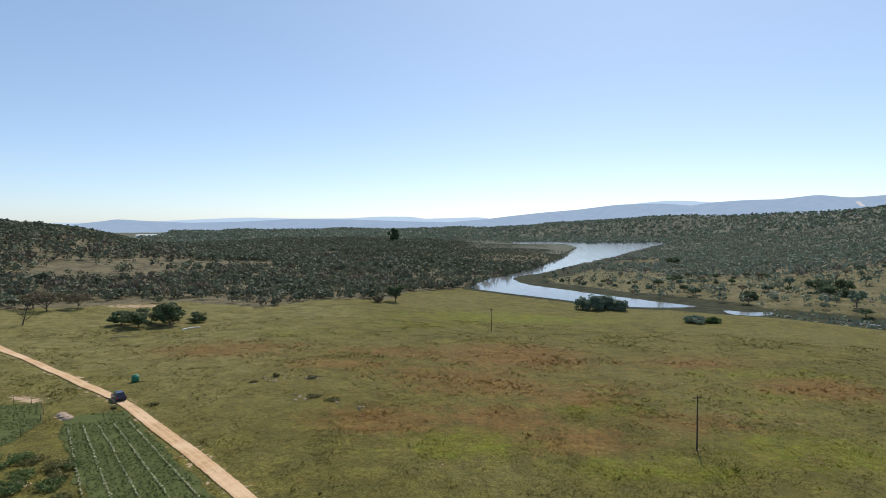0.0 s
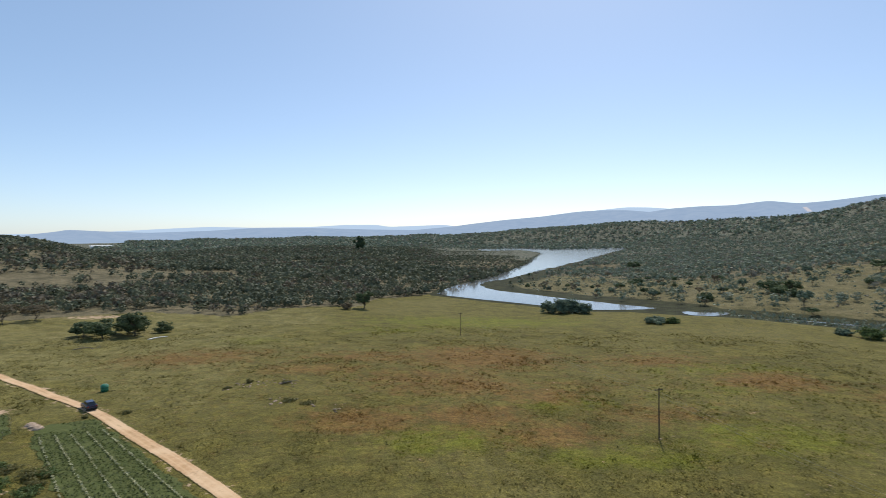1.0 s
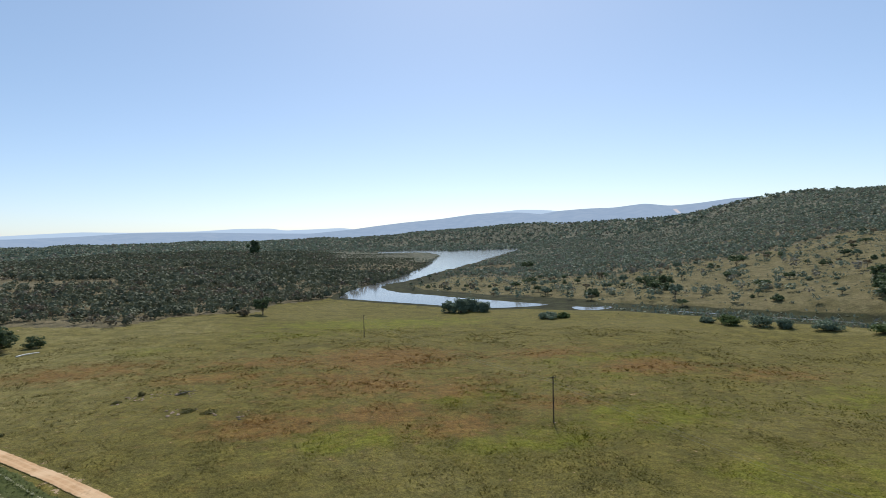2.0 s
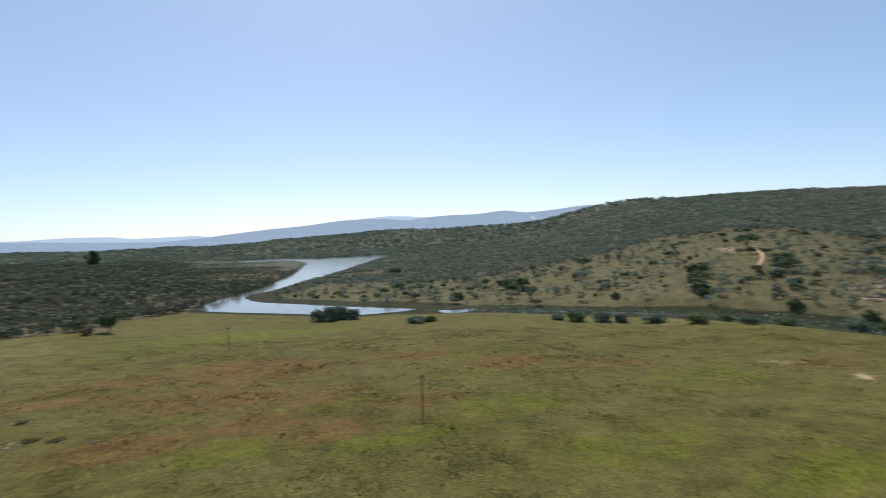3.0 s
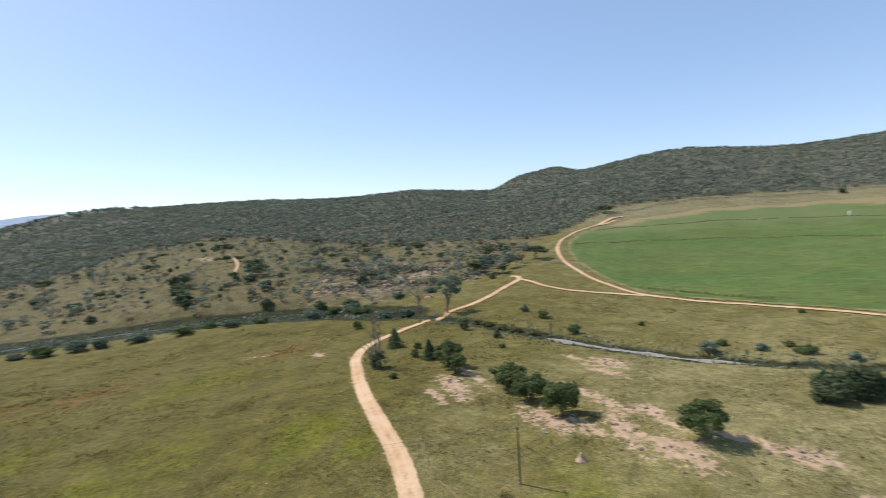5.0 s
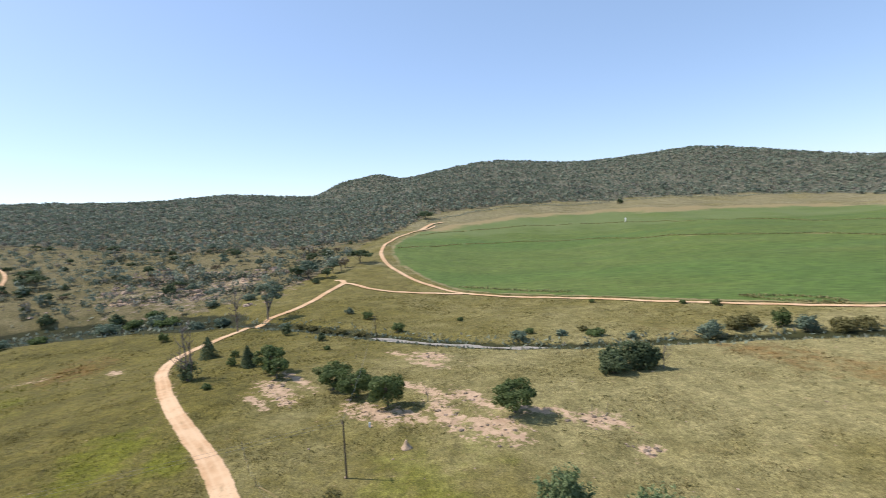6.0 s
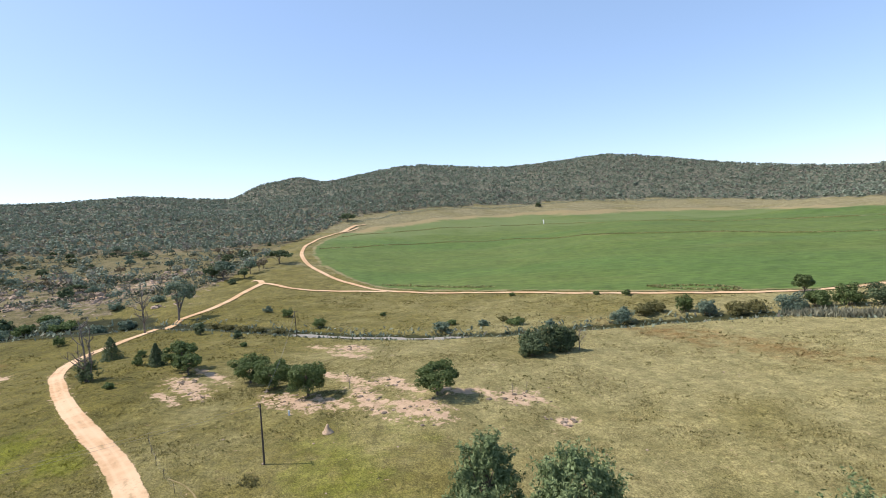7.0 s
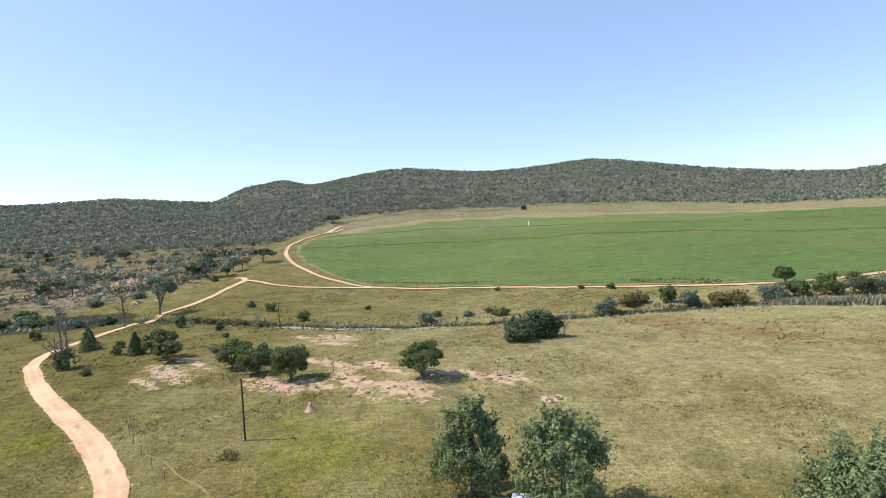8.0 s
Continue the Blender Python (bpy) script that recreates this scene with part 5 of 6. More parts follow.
while n < 190:
    x, y = rng.uniform(70, 430), rng.uniform(-20, 470)
    if not inside(np.array([x]), np.array([y]), SAVANNA)[0]:
        continue
    near = min(line_distance(np.array([x]), np.array([y]), LAKE + LAKE[:1])[0], line_distance(np.array([x]), np.array([y]), RIVER)[0])
    if near < 14 or rng.uniform() > 0.30 + 0.5 * (vnoise(x, y, 30, 19) > 0.1) + 0.3 * (x > 330):
        continue
    plant(int(rng.choice(6, p=[0.20, 0.18, 0.08, 0.18, 0.20, 0.16])), x, y, rng.uniform(0.5, 1.0))
    n += 1

# ---- power line ----
POLES = [(14.9, 179.5), (34.3, 71.0), (52.5, -20.5), (142.2, -25.0)]


def power_pole(x, y, lean=(0, 0), arm=True, turn=0, high=7.6):
    ob = new("power_pole")
    z = float(land(x, y))
    ob.matrix_basis = pose(x, y, z, lean[0], lean[1], turn)
    part("pole", tubes("pole", [(np.array([(0, 0, -0.5), (0.02, 0, 2), (-0.02, 0, 5), (0, 0, high)]), [0.125, 0.12, 0.105, 0.09])], M_POLE, 9), ob, "weathered creosoted pole")
    if arm:
        part("crossarm", box("crossarm", (1.5, 0.10, 0.12), M_POLE, (0, 0.12, high - 0.35), 0.01), ob)
        for s in (-0.65, 0.65):
            part("insulator", tubes("insulator", [(np.array([(s, 0.12, high - k) for k in (0.30, 0.24, 0.18, 0.10)]), [0.03, 0.07, 0.05, 0.03])], M_DARKSTONE, 7), ob, "brown ceramic insulator")
    part("base_stone", rock_mesh(0.45, M_STONE, 3), ob, "pale stones packed at the foot", pose(0.25, 0.1, 0.02))
    return thing(ob, "weathered wooden power pole standing in grass", "power pole", "power poles")


def rock_mesh(size, material, seed):
    r = np.random.RandomState(seed)
    bm = bmesh.new()
    bmesh.ops.create_icosphere(bm, subdivisions=2, radius=size * 0.5)
    ax = r.uniform(0.6, 1.2, 3) * np.array([1.2, 1.0, 0.6])
    for v in bm.verts:
        d = 1 + 0.28 * noise.noise(v.co * (2.2 / size) + Vector((seed * 3.1, 0, 0)))
        v.co = Vector((v.co.x * ax[0] * d, v.co.y * ax[1] * d, v.co.z * ax[2] * d))
    return solid("stone", bm, material)


for i, (x, y) in enumerate(POLES):
    power_pole(x, y, ((0, 0), (1.0, -0.6), (0.5, -1.5), (0, 0.5))[i], True, (10, 10, 12, 80)[i], (8.0, 8.5, 7.6, 7.6)[i])


def wire(a, b, off, sag):
    t = np.linspace(0, 1, 15)[:, None]
    top = [np.array([x + off * 0.65, y, float(land(x, y)) + 7.5]) for x, y in (a, b)]
    p = top[0] + (top[1] - top[0]) * t
    p[:, 2] -= 4 * sag * (t * (1 - t))[:, 0]
    return thing(part("power_line", tubes("power_line", [(p, np.full(15, 0.010))], M_WIRE, 4)), "thin sagging wire between wooden power poles", "power line", "power lines")


for a, b in ((0, 1), (1, 2), (2, 3)):
    for off in (-1, 1):
        wire(POLES[a], POLES[b], off, 1.6)

# ---- cars ----


def car(name, paint, x, y, turn, label, size=(4.4, 1.76, 1.52)):
    """A parked-looking car with its front along +x."""
    L, W, H = size
    ob = new(name)
    ob.matrix_basis = pose(x, y, float(land(x, y)) + 0.08, 0, 0, turn)
    bm = bmesh.new()
    side = [(-0.50, 0.34), (-0.49, 0.62), (-0.30, 0.66), (0.14, 0.64), (0.42, 0.55), (0.495, 0.44), (0.50, 0.24), (0.40, 0.16), (-0.44, 0.16)]
    rings = []
    for yy, k in ((-0.5, 0.94), (-0.47, 1.0), (0.47, 1.0), (0.5, 0.94)):
        rings.append([bm.verts.new((px * L * (0.985 + 0.015 * k), yy * W, (0.4 + (pz - 0.4) * k) * H)) for px, pz in side])
    for a, b in zip(rings[:-1], rings[1:]):
        for i in range(len(side)):
            bm.faces.new((a[i], a[(i + 1) % len(side)], b[(i + 1) % len(side)], b[i]))
    bm.faces.new(rings[0]), bm.faces.new(rings[-1][::-1])
    part("body", solid("body", bm, paint), ob, "smooth painted body")
    part("window", box("window", (L * 0.60, W * 0.86, H * 0.30), M_GLASS, (-0.12 * L, 0, 0.78 * H), 0.04, (0.72, 0.84)), ob, "dark window band")
    part("roof", box("roof", (L * 0.42, W * 0.72, H * 0.05), paint, (-0.13 * L, 0, 0.945 * H), 0.03), ob)
    part("bumper", box("bumper", (0.16, W * 0.94, 0.22), M_RUBBER, (0.49 * L, 0, 0.24 * H), 0.04), ob)
    part("bumper", box("bumper", (0.16, W * 0.94, 0.22), M_RUBBER, (-0.495 * L, 0, 0.26 * H), 0.04), ob)
    for s in (-1, 1):
        part("headlight", box("headlight", (0.10, 0.34, 0.15), M_LAMP, (0.475 * L, s * W * 0.36, 0.46 * H), 0.03), ob, "clear headlight")
        part("tail_light", box("tail_light", (0.08, 0.20, 0.30), M_REDLAMP, (-0.492 * L, s * W * 0.40, 0.52 * H), 0.03), ob, "red tail light")
        part("mirror", box("mirror", (0.12, 0.18, 0.12), paint, (0.12 * L, s * (W * 0.5 + 0.08), 0.68 * H), 0.03), ob)
        for f in (-0.31, 0.31):
            wheel = part("wheel", tubes("wheel", [(np.array([(0, -0.10, 0), (0, -0.09, 0), (0, 0.09, 0), (0, 0.10, 0)]), [0.24, 0.31, 0.31, 0.24])], M_RUBBER, 18), ob, "black tyre", pose(f * L, s * W * 0.46, 0.31))
            part("rim", tubes("rim", [(np.array([(0, s * 0.09, 0), (0, s * 0.10, 0), (0, s * 0.105, 0)]), [0.20, 0.18, 0.01])], M_STEEL, 12), wheel, "grey metal rim")
    return thing(ob, label, "car")


car("car", M_NAVY, -66.0, 94.6, 131, "dark navy car on the dirt road", (4.3, 1.78, 1.65))
car("car", M_SILVER, 25.8, -44.1, 60, "pale blue-white car parked under trees")

# ---- small things ----


def water_tank(x, y):
    ob = new("water_tank")
    put(ob, x, y)
    z = np.array([(0, 0, h) for h in (0, 0.02, 0.4, 0.45, 0.5, 0.9, 0.95, 1.0, 1.35, 1.45)])
    part("tank", tubes("tank", [(z, [0.02, 0.75, 0.75, 0.78, 0.75, 0.75, 0.78, 0.75, 0.74, 0.55])], M_GREENPLASTIC, 22), ob, "ribbed green plastic tank")
    part("lid", tubes("lid", [(np.array([(0, 0, 1.44), (0, 0, 1.50), (0, 0, 1.56), (0, 0, 1.57)]), [0.5, 0.5, 0.45, 0.01])], M_GREENPLASTIC, 16), ob, "round lid")
    part("pipe", tubes("pipe", [(np.array([(0.7, 0, 0.15), (0.9, 0, 0.15), (1.1, 0.1, 0.05), (1.9, 0.4, 0.03)]), [0.04] * 4)], M_RUBBER, 6), ob, "black pipe")
    return thing(ob, "small green plastic water tank in grass", "water tank")


water_tank(-69.7, 107.8)


def termite_mound(x, y):
    bm = bmesh.new()
    bmesh.ops.create_cone(bm, segments=22, radius1=0.95, radius2=0.12, depth=1.25, cap_ends=True)
    bmesh.ops.subdivide_edges(bm, edges=[e for e in bm.edges if abs(e.verts[0].co.z - e.verts[1].co.z) > 0.5], cuts=6)
    for v in bm.verts:
        h = (v.co.z + 0.625) / 1.25
        k = (1 - 0.35 * math.sin(h * math.pi)) * (1 + 0.35 * noise.noise(v.co * 2.3))
        v.co = Vector((v.co.x * k + 0.1 * h, v.co.y * k, v.co.z + 0.55))
    ob = part("termite_mound", solid("termite_mound", bm, M_TERMITE, True))
    put(ob, x, y)
    return thing(ob, "pointed sandy termite mound in short grass", "termite mound")


termite_mound(58.9, -28.6)
post = new("marker_stone")
put(post, 68.4, -23.4)
part("shaft", box("shaft", (0.34, 0.34, 0.75), M_WHITE, (0, 0, 0.37), 0.05, (0.8, 0.8)), post)
part("cap", box("cap", (0.30, 0.30, 0.12), M_WHITE, (0, 0, 0.79), 0.04, (0.5, 0.5)), post)
thing(post, "short white painted marker in sandy grass", "marker")

log = part("fallen_log", tubes("fallen_log", [limb(rng, (-3.2, 0, 0.25), (3.2, 0, 0.22), 0.24, 0.13, 0.03, 8)], M_WHITE, 9))
put(log, -85.5, 173.5, 52)
thing(log, "bleached white fallen trunk lying in grass", "log")
for x, y, t, s in ((-100, 157, 30, 1.0), (-97, 158.5, 70, 0.8), (62.0, -58.8, 120, 0.5), (-31, 107, 20, 0.9)):
    lines = [limb(rng, (-2.4 * s, 0, 0.15), (2.4 * s, 0.3, 0.25), 0.14 * s, 0.05 * s, 0.08)]
    for _ in range(6):
        q = lines[0][0][rng.randint(1, 5)]
        lines.append(limb(rng, q, q + rng.normal(size=3) * 0.8 * s + np.array([0, 0, 0.7 * s]), 0.05 * s, 0.015 * s))
    ob = part("fallen_branch", tubes("fallen_branch", lines, M_DEADWOOD, 5))
    put(ob, x, y, t)
    thing(ob, "dry grey fallen branch lying in grass", "branch", "fallen branches")

# stones of a ruin in the meadow, and stones on the sand
STONES = [rock_mesh(s, m, k) for k, (s, m) in enumerate(((0.9, M_STONE), (0.6, M_STONE), (0.75, M_DARKSTONE), (1.1, M_DARKSTONE), (0.45, M_STONE)))]


def stone(x, y, k, size, group, label):
    ob = part("stone", STONES[k])
    ob.scale = (size,) * 3
    ob.matrix_basis = pose(x, y, float(land(x, y)) + 0.03, 0, 0, rng.uniform(0, 360)) @ Matrix.Diagonal((size, size, size, 1))
    return thing(ob, label, "stone", group)


for cx, cy, a, b, turn, count in ((-36, 107.5, 6.5, 2.2, -5, 30), (-26, 92, 8.5, 2.4, -20, 26), (-41, 104, 3, 1.5, 0, 8)):
    for _ in range(count):
        u, v = rng.uniform(-a, a), rng.normal() * b * 0.6
        c, s = math.cos(radians(turn)), math.sin(radians(turn))
        stone(cx + u * c - v * s, cy + u * s + v * c, rng.choice([0, 1, 1, 2, 3, 4, 4]), rng.uniform(0.35, 0.9), "ruin stones", "weathered loose stone in meadow grass")
for cx, cy, a, b, turn in SANDS[:9]:
    for _ in range(20):
        u, v = rng.normal() * a * 0.45, rng.normal() * b * 0.5
        c, s = math.cos(radians(turn)), math.sin(radians(turn))
        stone(cx + u * c - v * s, cy + u * s + v * c, rng.choice([0, 1, 2, 3, 2, 3, 1]), rng.uniform(0.2, 0.85), "stones on the sand", "small rough stone on bare sand")
for _ in range(46):
    stone(rng.uniform(30, 84), rng.uniform(-100, -12), rng.choice([0, 1, 4]), rng.uniform(0.2, 0.45), "slope pebbles", "small pale stone lying in grass")
for x, y in ((-69.8, 84.6), (-68.6, 83.6), (-71.0, 85.6)):
    stone(x, y, 0, 1.9, "plot stones", "flat pale stone slab beside a plot")
for _ in range(60):
    stone(rng.uniform(228, 300), rng.uniform(28, 108), rng.choice([0, 1, 3]), rng.uniform(0.8, 2.0), "slope stones", "rough boulder on the thin-bush slope")


def outcrop(seed):
    """Broken pale slabs on the rocky slope above the river, past counting."""
    r = np.random.RandomState(seed)
    x, y = r.uniform(222, 345, 2600), r.uniform(8, 118, 2600)
    ok = (vnoise(x, y, 16, 14) > 0.25) & (line_distance(x, y, RIVER) > 18) & (line_distance(x, y, ROAD_WEST) > 5)
    x, y = x[ok], y[ok]
    base = np.array([(-1, -0.6, 0), (0.2, -1, 0), (1, -0.3, 0), (0.7, 0.8, 0), (-0.6, 0.7, 0), (-0.8, -0.4, 1), (0.2, -0.7, 1.1), (0.8, -0.2, 0.9), (0.5, 0.6, 1), (-0.5, 0.5, 1.15)])
    k = len(x)
    a, s = r.uniform(0, 6.28, k), r.gamma(3, 0.25, k)[:, None]
    v = base[None] * np.array([1, 1, 0.45]) * s[..., None] * r.uniform(0.75, 1.25, (k, 10, 3))
    px, py = v[..., 0] * np.cos(a)[:, None] - v[..., 1] * np.sin(a)[:, None], v[..., 0] * np.sin(a)[:, None] + v[..., 1] * np.cos(a)[:, None]
    v = np.stack([px + x[:, None], py + y[:, None], v[..., 2] + land(x, y)[:, None] - 0.05], -1).reshape(-1, 3)
    one = [(i, (i + 1) % 5, 5 + (i + 1) % 5, 5 + i) for i in range(5)] + [(5, 6, 7, 8), (5, 8, 9, 9)]
    f = np.array([[q for q in face] for face in one[:6]])
    top = np.array([(5, 8, 9)])
    quads = (f[None] + (np.arange(k) * 10)[:, None, None]).reshape(-1, 4)
    rim = (np.c_[top, top[:, :1]][None] + (np.arange(k) * 10)[:, None, None]).reshape(-1, 4)
    me = mesh_of("rock_outcrop", v, np.vstack([quads, rim]), M_STONE)
    me.validate()
    tagged(part("rock_outcrop", me), "broken pale rock slabs on a scrubby slope", "rocks", kind="stuff")


outcrop(33)


def fence(line, gap, label):
    ob = new("wire_fence")
    p = along(line, gap)
    for x, y in p:
        z = float(land(x, y))
        part("post", tubes("post", [(np.array([(x, y, z - 0.2), (x + 0.02, y, z + 0.7), (x, y, z + 1.2)]), [0.034, 0.03, 0.028])], M_POLE, 6), ob)
    for h in (0.4, 0.8, 1.2):
        q = np.c_[p, land(p[:, 0], p[:, 1]) + h]
        part("wire", tubes("wire", [(q, np.full(len(q), 0.004))], M_WIRE, 3), ob)
    return thing(ob, label, "fence")


fence([(-92, 92), (-79, 92.5), (-72, 83), (-69.5, 72), (-72, 60)], 4.0, "thin wire fence with dark wooden posts")
fence([(66, -4.6), (58, -7.0), (50, -10.5), (42, -14.5)], 4.5, "thin wire fence crossing the short grass")

# leafy beds and pale seedling rows in the plots
def beds(ring, a, b, gap, leaf, material, label, n):
    """Low leaves in close rows parallel to the line from a to b."""
    a, b = np.array(a), np.array(b)
    d = (b - a) / np.linalg.norm(b - a)
    s = np.array([-d[1], d[0]])
    lo, hi = np.min(ring, axis=0), np.max(ring, axis=0)
    c = rng.uniform(lo, hi, (n, 2))
    u = (c - a) @ s
    c += s * ((np.round(u / gap) * gap - u) * 0.22 + rng.normal(size=n) * 0.12)[:, None]
    c = c[inside(c[:, 0], c[:, 1], ring) & (vnoise(c[:, 0], c[:, 1], 3.5, 31) > -0.7)]
    v, f = leaves_at(np.c_[c, land(c[:, 0], c[:, 1]) + 0.14], rng.uniform(0.6, 1.4, len(c)) * leaf, rng, 0.0, 1.4, np.tile([0, 0.2, 0.8], (len(c), 1)))
    tagged(part("leafy_bed", mesh_of("leafy_bed", v, f, material)), label, "crop", "leafy beds", "stuff")


beds(PLOT, (-66, 79.5), (-44, 48.5), 0.9, 0.17, M_BED, "low green leafy rows in a plot", 30000)
beds(PLOT_WEST, (-66, 79.5), (-44, 48.5), 1.0, 0.17, M_BED, "low green leafy rows in a fenced plot", 15000)
for k in range(9):
    a, b = np.array([-66.0 + k * 2.2, 79.5 + k * 0.55]), np.array([-44.0 + k * 2.4, 48.5 + k * 1.5])
    n = 260
    t = rng.uniform(0, 1, n)[:, None]
    c = a + (b - a) * t + rng.normal(size=(n, 2)) * 0.07
    keep = inside(c[:, 0], c[:, 1], PLOT)
    c = c[keep]
    if len(c) < 8:
        continue
    v, f = leaves_at(np.c_[c, land(c[:, 0], c[:, 1]) + 0.26], rng.uniform(0.14, 0.32, len(c)), rng, 0.0, 1.3, np.tile([0, 0.3, 1.0], (len(c), 1)))
    tagged(part("vegetable_row", mesh_of("vegetable_row", v, f, M_SEEDLING)), "row of pale leafy vegetable seedlings", "crop row", "vegetable rows", "stuff")

# a white standpipe in the field, and long sheds far off
pipe = new("standpipe")
put(pipe, 443, -245)
part("pipe", tubes("pipe", [(np.array([(0, 0, -0.3), (0, 0, 2), (0, 0, 4), (0, 0, 4.1)]), [0.5, 0.46, 0.42, 0.02])], M_WHITE, 12), pipe)
part("arm", box("arm", (2.0, 0.3, 0.3), M_STEEL, (0.9, 0, 3.4), 0.04), pipe)
thing(pipe, "white standpipe in the green crop", "standpipe")


def shed(x, y, length, turn):
    ob = new("greenhouse")
    put(ob, x, y, turn, 1.0)
    bm = bmesh.new()
    prof = [(-7, 0), (-7, 4), (-4, 6.2), (0, 7), (4, 6.2), (7, 4), (7, 0)]
    a = [bm.verts.new((-length / 2, px, pz)) for px, pz in prof]
    b = [bm.verts.new((length / 2, px, pz)) for px, pz in prof]
    for i in range(len(prof) - 1):
        bm.faces.new((a[i], a[i + 1], b[i + 1], b[i]))
    bm.faces.new(a), bm.faces.new(b[::-1])
    part("cover", solid("cover", bm, M_WHITE), ob)
    part("door", box("door", (0.3, 3, 3), M_STEEL, (length / 2 + 0.1, 0, 1.6), 0.05), ob)
    return thing(ob, "long white greenhouse far off in the bush", "greenhouse", "greenhouses")


shed(-745, 1370, 46, 20)
shed(-705, 1385, 46, 20)


# ---- grass ----
def tufts(name, n, centre, radii, height, seed, label, rusty=False):
    """Grass tufts: narrow upright blades in small bunches, thinner on sand and mud, off the roads and plots."""
    r = np.random.RandomState(seed)
    d = np.sqrt(r.uniform(radii[0] ** 2, radii[1] ** 2, n))
    a = np.radians(r.uniform(-48, 152, n))
    x, y = centre[0] + d * np.sin(a), centre[1] + d * np.cos(a)
    m = ground_marks(x, y)
    clump = 0.72 + 0.25 * vnoise(x, y, 2.2, 5) + 0.35 * vnoise(x, y, 9, 6)
    ok = (m["bare"] < 0.26) & (m["mud"] < 0.5) & (line_distance(x, y, ROAD_WEST) > 2.0) & ~inside(x, y, PLOT) & ~inside(x, y, PLOT_WEST) & ~inside(x, y, FIELD) & (line_distance(x, y, ROAD_FIELD) > 2)
    ok &= inside(x, y, MEADOW) & (r.uniform(size=n) < clump)
    if rusty:
        ok &= r.uniform(size=n) < m["rust"] * (0.8 + 0.9 * vnoise(x, y, 4, 15))
    x, y = x[ok], y[ok]
    k, blades = len(x), 6 if rusty else 3
    h = height * r.uniform(0.5, 1.25, k) * np.clip(0.8 + 0.6 * vnoise(x, y, 7, 7), 0.3, 1.5)
    bx, by = np.repeat(x, blades) + r.normal(size=k * blades) * 0.22, np.repeat(y, blades) + r.normal(size=k * blades) * 0.22
    bh = np.repeat(h, blades) * r.uniform(0.6, 1.2, k * blades)
    bz = land(bx, by)
    t = r.uniform(0, 6.28, k * blades)
    w = bh * 0.30
    lean = r.normal(size=(k * blades, 2)) * bh[:, None] * 0.9
    v = np.stack([np.stack([bx - np.cos(t) * w, by - np.sin(t) * w, bz], -1), np.stack([bx + np.cos(t) * w, by + np.sin(t) * w, bz], -1),
                  np.stack([bx + lean[:, 0], by + lean[:, 1], bz + bh], -1)], 1).reshape(-1, 3)
    f = np.arange(len(v)).reshape(-1, 3)
    at = {key: np.repeat(val[ok], blades * 3) for key, val in m.items()}
    tagged(part(name, mesh_of(name, v, f, M_TUFT, tone=np.repeat(r.uniform(0, 1, k), blades * 3), **at)), label, "grass", kind="stuff")


tufts("grass", 190000, (-10, -20), (28, 120), 0.17, 61, "olive and straw meadow grass in tufts")
tufts("grass", 105000, (-10, -20), (120, 225), 0.30, 62, "rough meadow grass in tufts")


def weeds(n, centre, spread, seed, label):
    """Low dark weeds dotted over the grass."""
    r = np.random.RandomState(seed)
    x, y = centre[0] + r.normal(size=n) * spread[0], centre[1] + r.normal(size=n) * spread[1]
    m = ground_marks(x, y)
    ok = (m["mud"] < 0.4) & (m["bare"] < 0.9) & (line_distance(x, y, ROAD_WEST) > 2.6) & inside(x, y, MEADOW) & ~inside(x, y, FIELD) & ~inside(x, y, PLOT) & (vnoise(x, y, 12, 3) > -0.25)
    x, y = x[ok], y[ok]
    k, cards = len(x), 7
    s = r.gamma(2.2, 0.055, k) + 0.07
    off = r.normal(size=(k, cards, 3)) * 0.5
    off[..., 2] = np.abs(off[..., 2]) * 0.8
    c = np.stack([x, y, land(x, y)], -1)[:, None] + off * s[:, None, None]
    v, f = leaves_at(c.reshape(-1, 3), np.repeat(s, cards) * r.uniform(0.35, 0.6, k * cards), r)
    tagged(part("weeds", mesh_of("weeds", v, f, M_WEED)), label, "weeds", kind="stuff")


tufts("grass", 13000, (-10, -20), (60, 210), 0.42, 63, "rust-brown tussocks standing out of the meadow", True)
weeds(5200, (76, -40), (30, 40), 71, "low olive weeds dotted over dry grass")
weeds(1500, (20, 110), (55, 45), 72, "low olive tussocks dotted over the meadow")


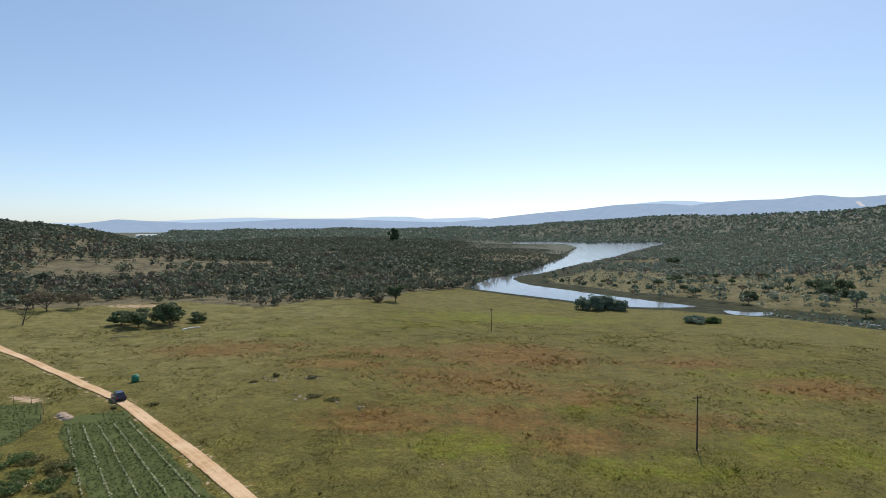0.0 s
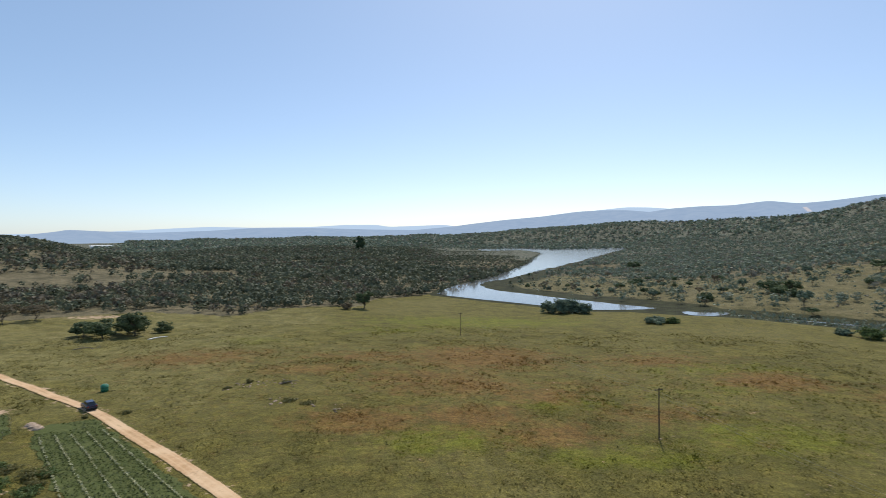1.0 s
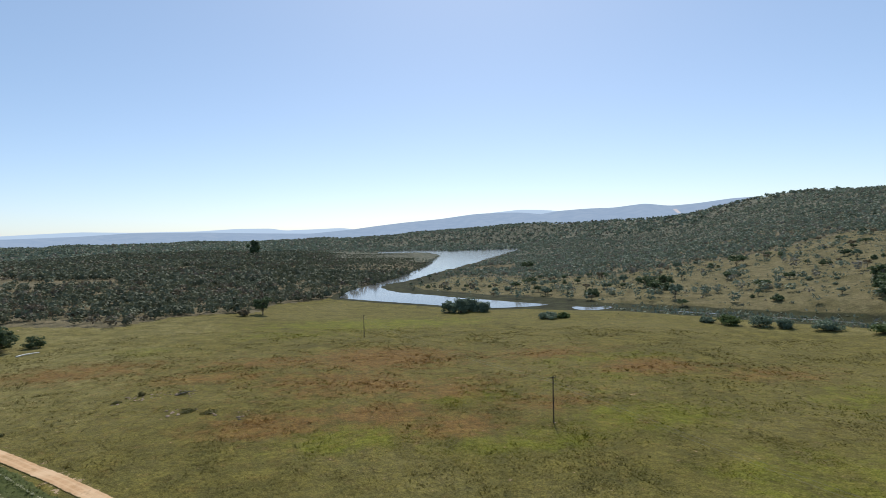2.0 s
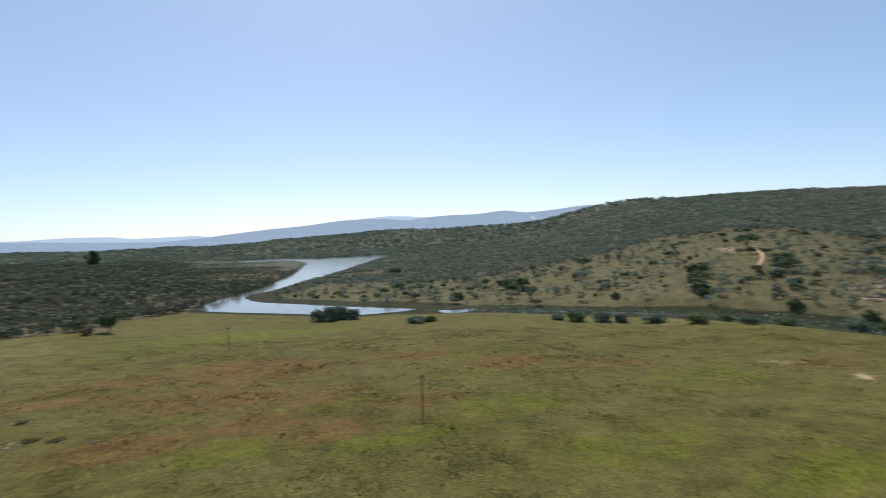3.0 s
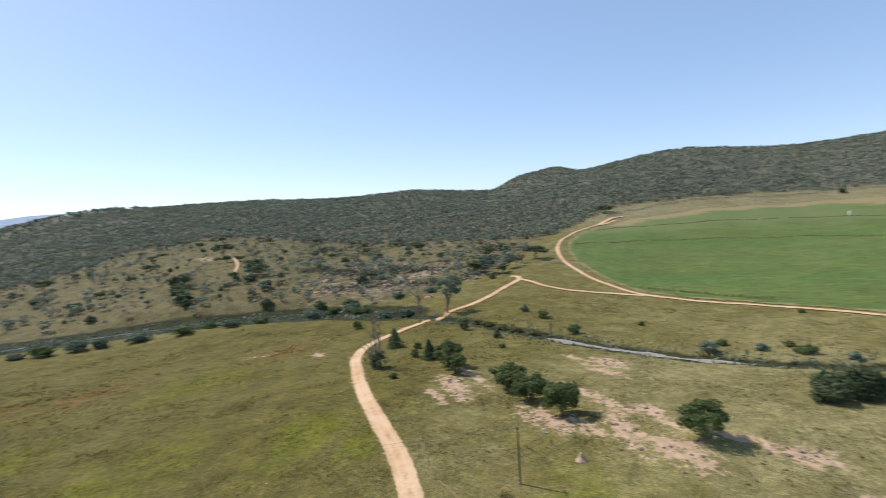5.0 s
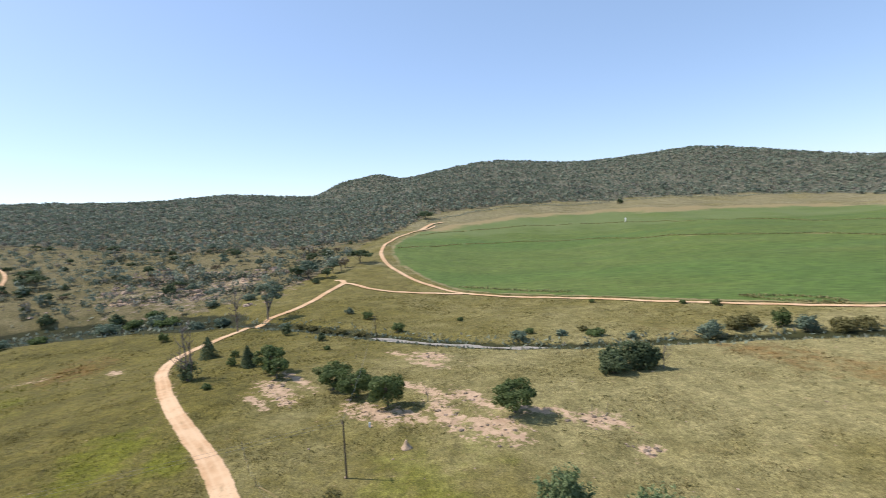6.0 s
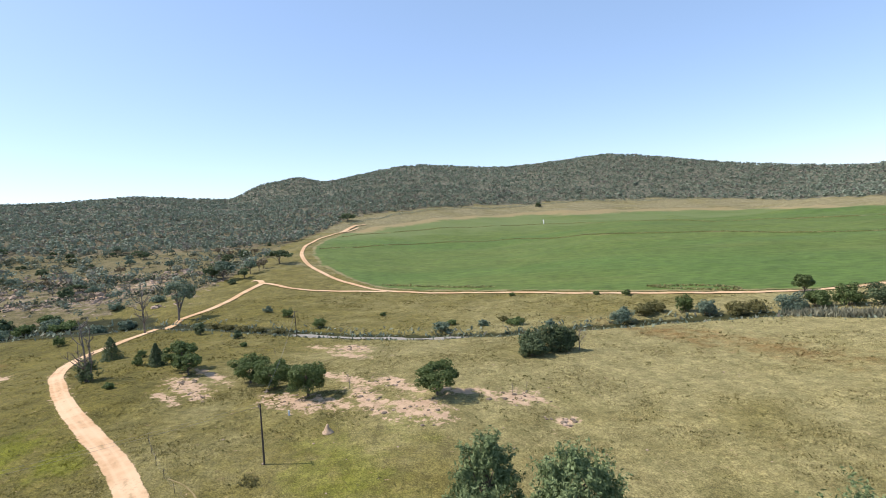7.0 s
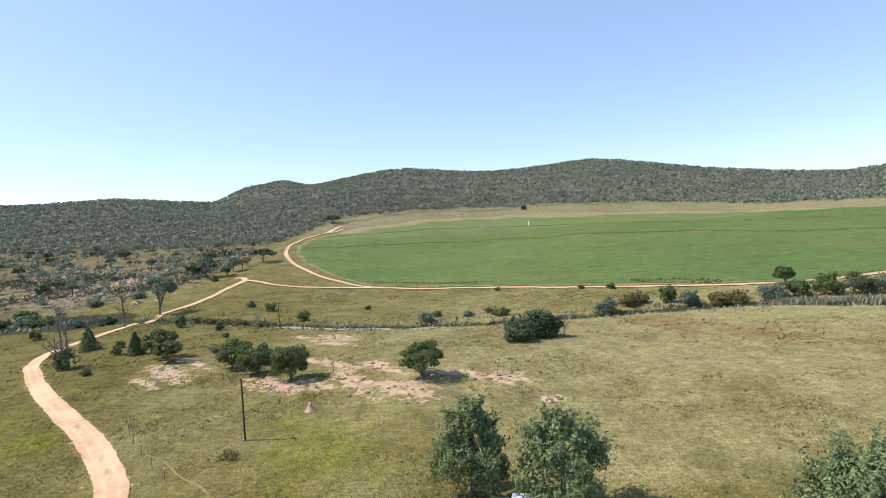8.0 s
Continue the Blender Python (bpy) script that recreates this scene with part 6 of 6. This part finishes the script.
def low_scrub(n, seed):
    """Knee-high scrub over the thin-bush slope."""
    r = np.random.RandomState(seed)
    x, y = r.uniform(60, 445, n), r.uniform(-25, 500, n)
    near = np.minimum(line_distance(x, y, LAKE + LAKE[:1]), line_distance(x, y, RIVER))
    ok = inside(x, y, SAVANNA) & (near > 20) & (r.uniform(size=n) < np.clip(0.45 + 0.6 * vnoise(x, y, 20, 23) + 0.3 * vnoise(x, y, 60, 24), 0.05, 1)) & (line_distance(x, y, TRACK_NORTH) > 3) & (line_distance(x, y, ROAD_WEST) > 4)
    x, y = x[ok], y[ok]
    k, cards = len(x), 8
    s = r.gamma(2.5, 0.22, k) + 0.2
    off = r.normal(size=(k, cards, 3)) * 0.5
    off[..., 2] = np.abs(off[..., 2]) * 0.8
    c = np.stack([x, y, land(x, y)], -1)[:, None] + off * s[:, None, None]
    v, f = leaves_at(c.reshape(-1, 3), np.repeat(s, cards) * r.uniform(0.4, 0.7, k * cards), r)
    tagged(part("low_scrub", mesh_of("low_scrub", v, f, M_BUSH, tone=np.repeat(r.uniform(0, 1, k), 4 * cards))), "low grey and olive scrub on the thin-bush slope", "scrub", kind="stuff")


low_scrub(14000, 73)


def ledge_scrub(n, seed):
    """Dark waist-high scrub in bands along the rock ledges above the river."""
    r = np.random.RandomState(seed)
    x, y = r.uniform(222, 400, n), r.uniform(4, 150, n)
    band = vnoise(x, y * 0.35, 13, 41) + 0.5 * vnoise(x, y, 40, 42)
    ok = inside(x, y, SAVANNA) & (r.uniform(size=n) < smooth(0.0, 0.7, band)) & (line_distance(x, y, RIVER) > 13) & (line_distance(x, y, ROAD_WEST) > 9)
    x, y = x[ok], y[ok]
    k, cards = len(x), 12
    s = r.gamma(4.0, 0.22, k) + 0.35
    off = r.normal(size=(k, cards, 3)) * 0.55
    off[..., 2] = np.abs(off[..., 2]) * 0.9 + 0.1
    c = np.stack([x, y, land(x, y)], -1)[:, None] + off * s[:, None, None]
    out = off / (np.linalg.norm(off, axis=2)[..., None] + 1e-6)
    v, f = leaves_at(c.reshape(-1, 3), np.repeat(s, cards) * r.uniform(0.4, 0.7, k * cards), r, 0.0, 1.3, out.reshape(-1, 3))
    tagged(part("ledge_scrub", mesh_of("ledge_scrub", v, f, M_DIMMED_BROWN, tone=np.repeat(r.uniform(0, 0.85, k), 4 * cards))), "dark scrub along rock ledges above the river", "scrub", kind="stuff")


ledge_scrub(4200, 74)
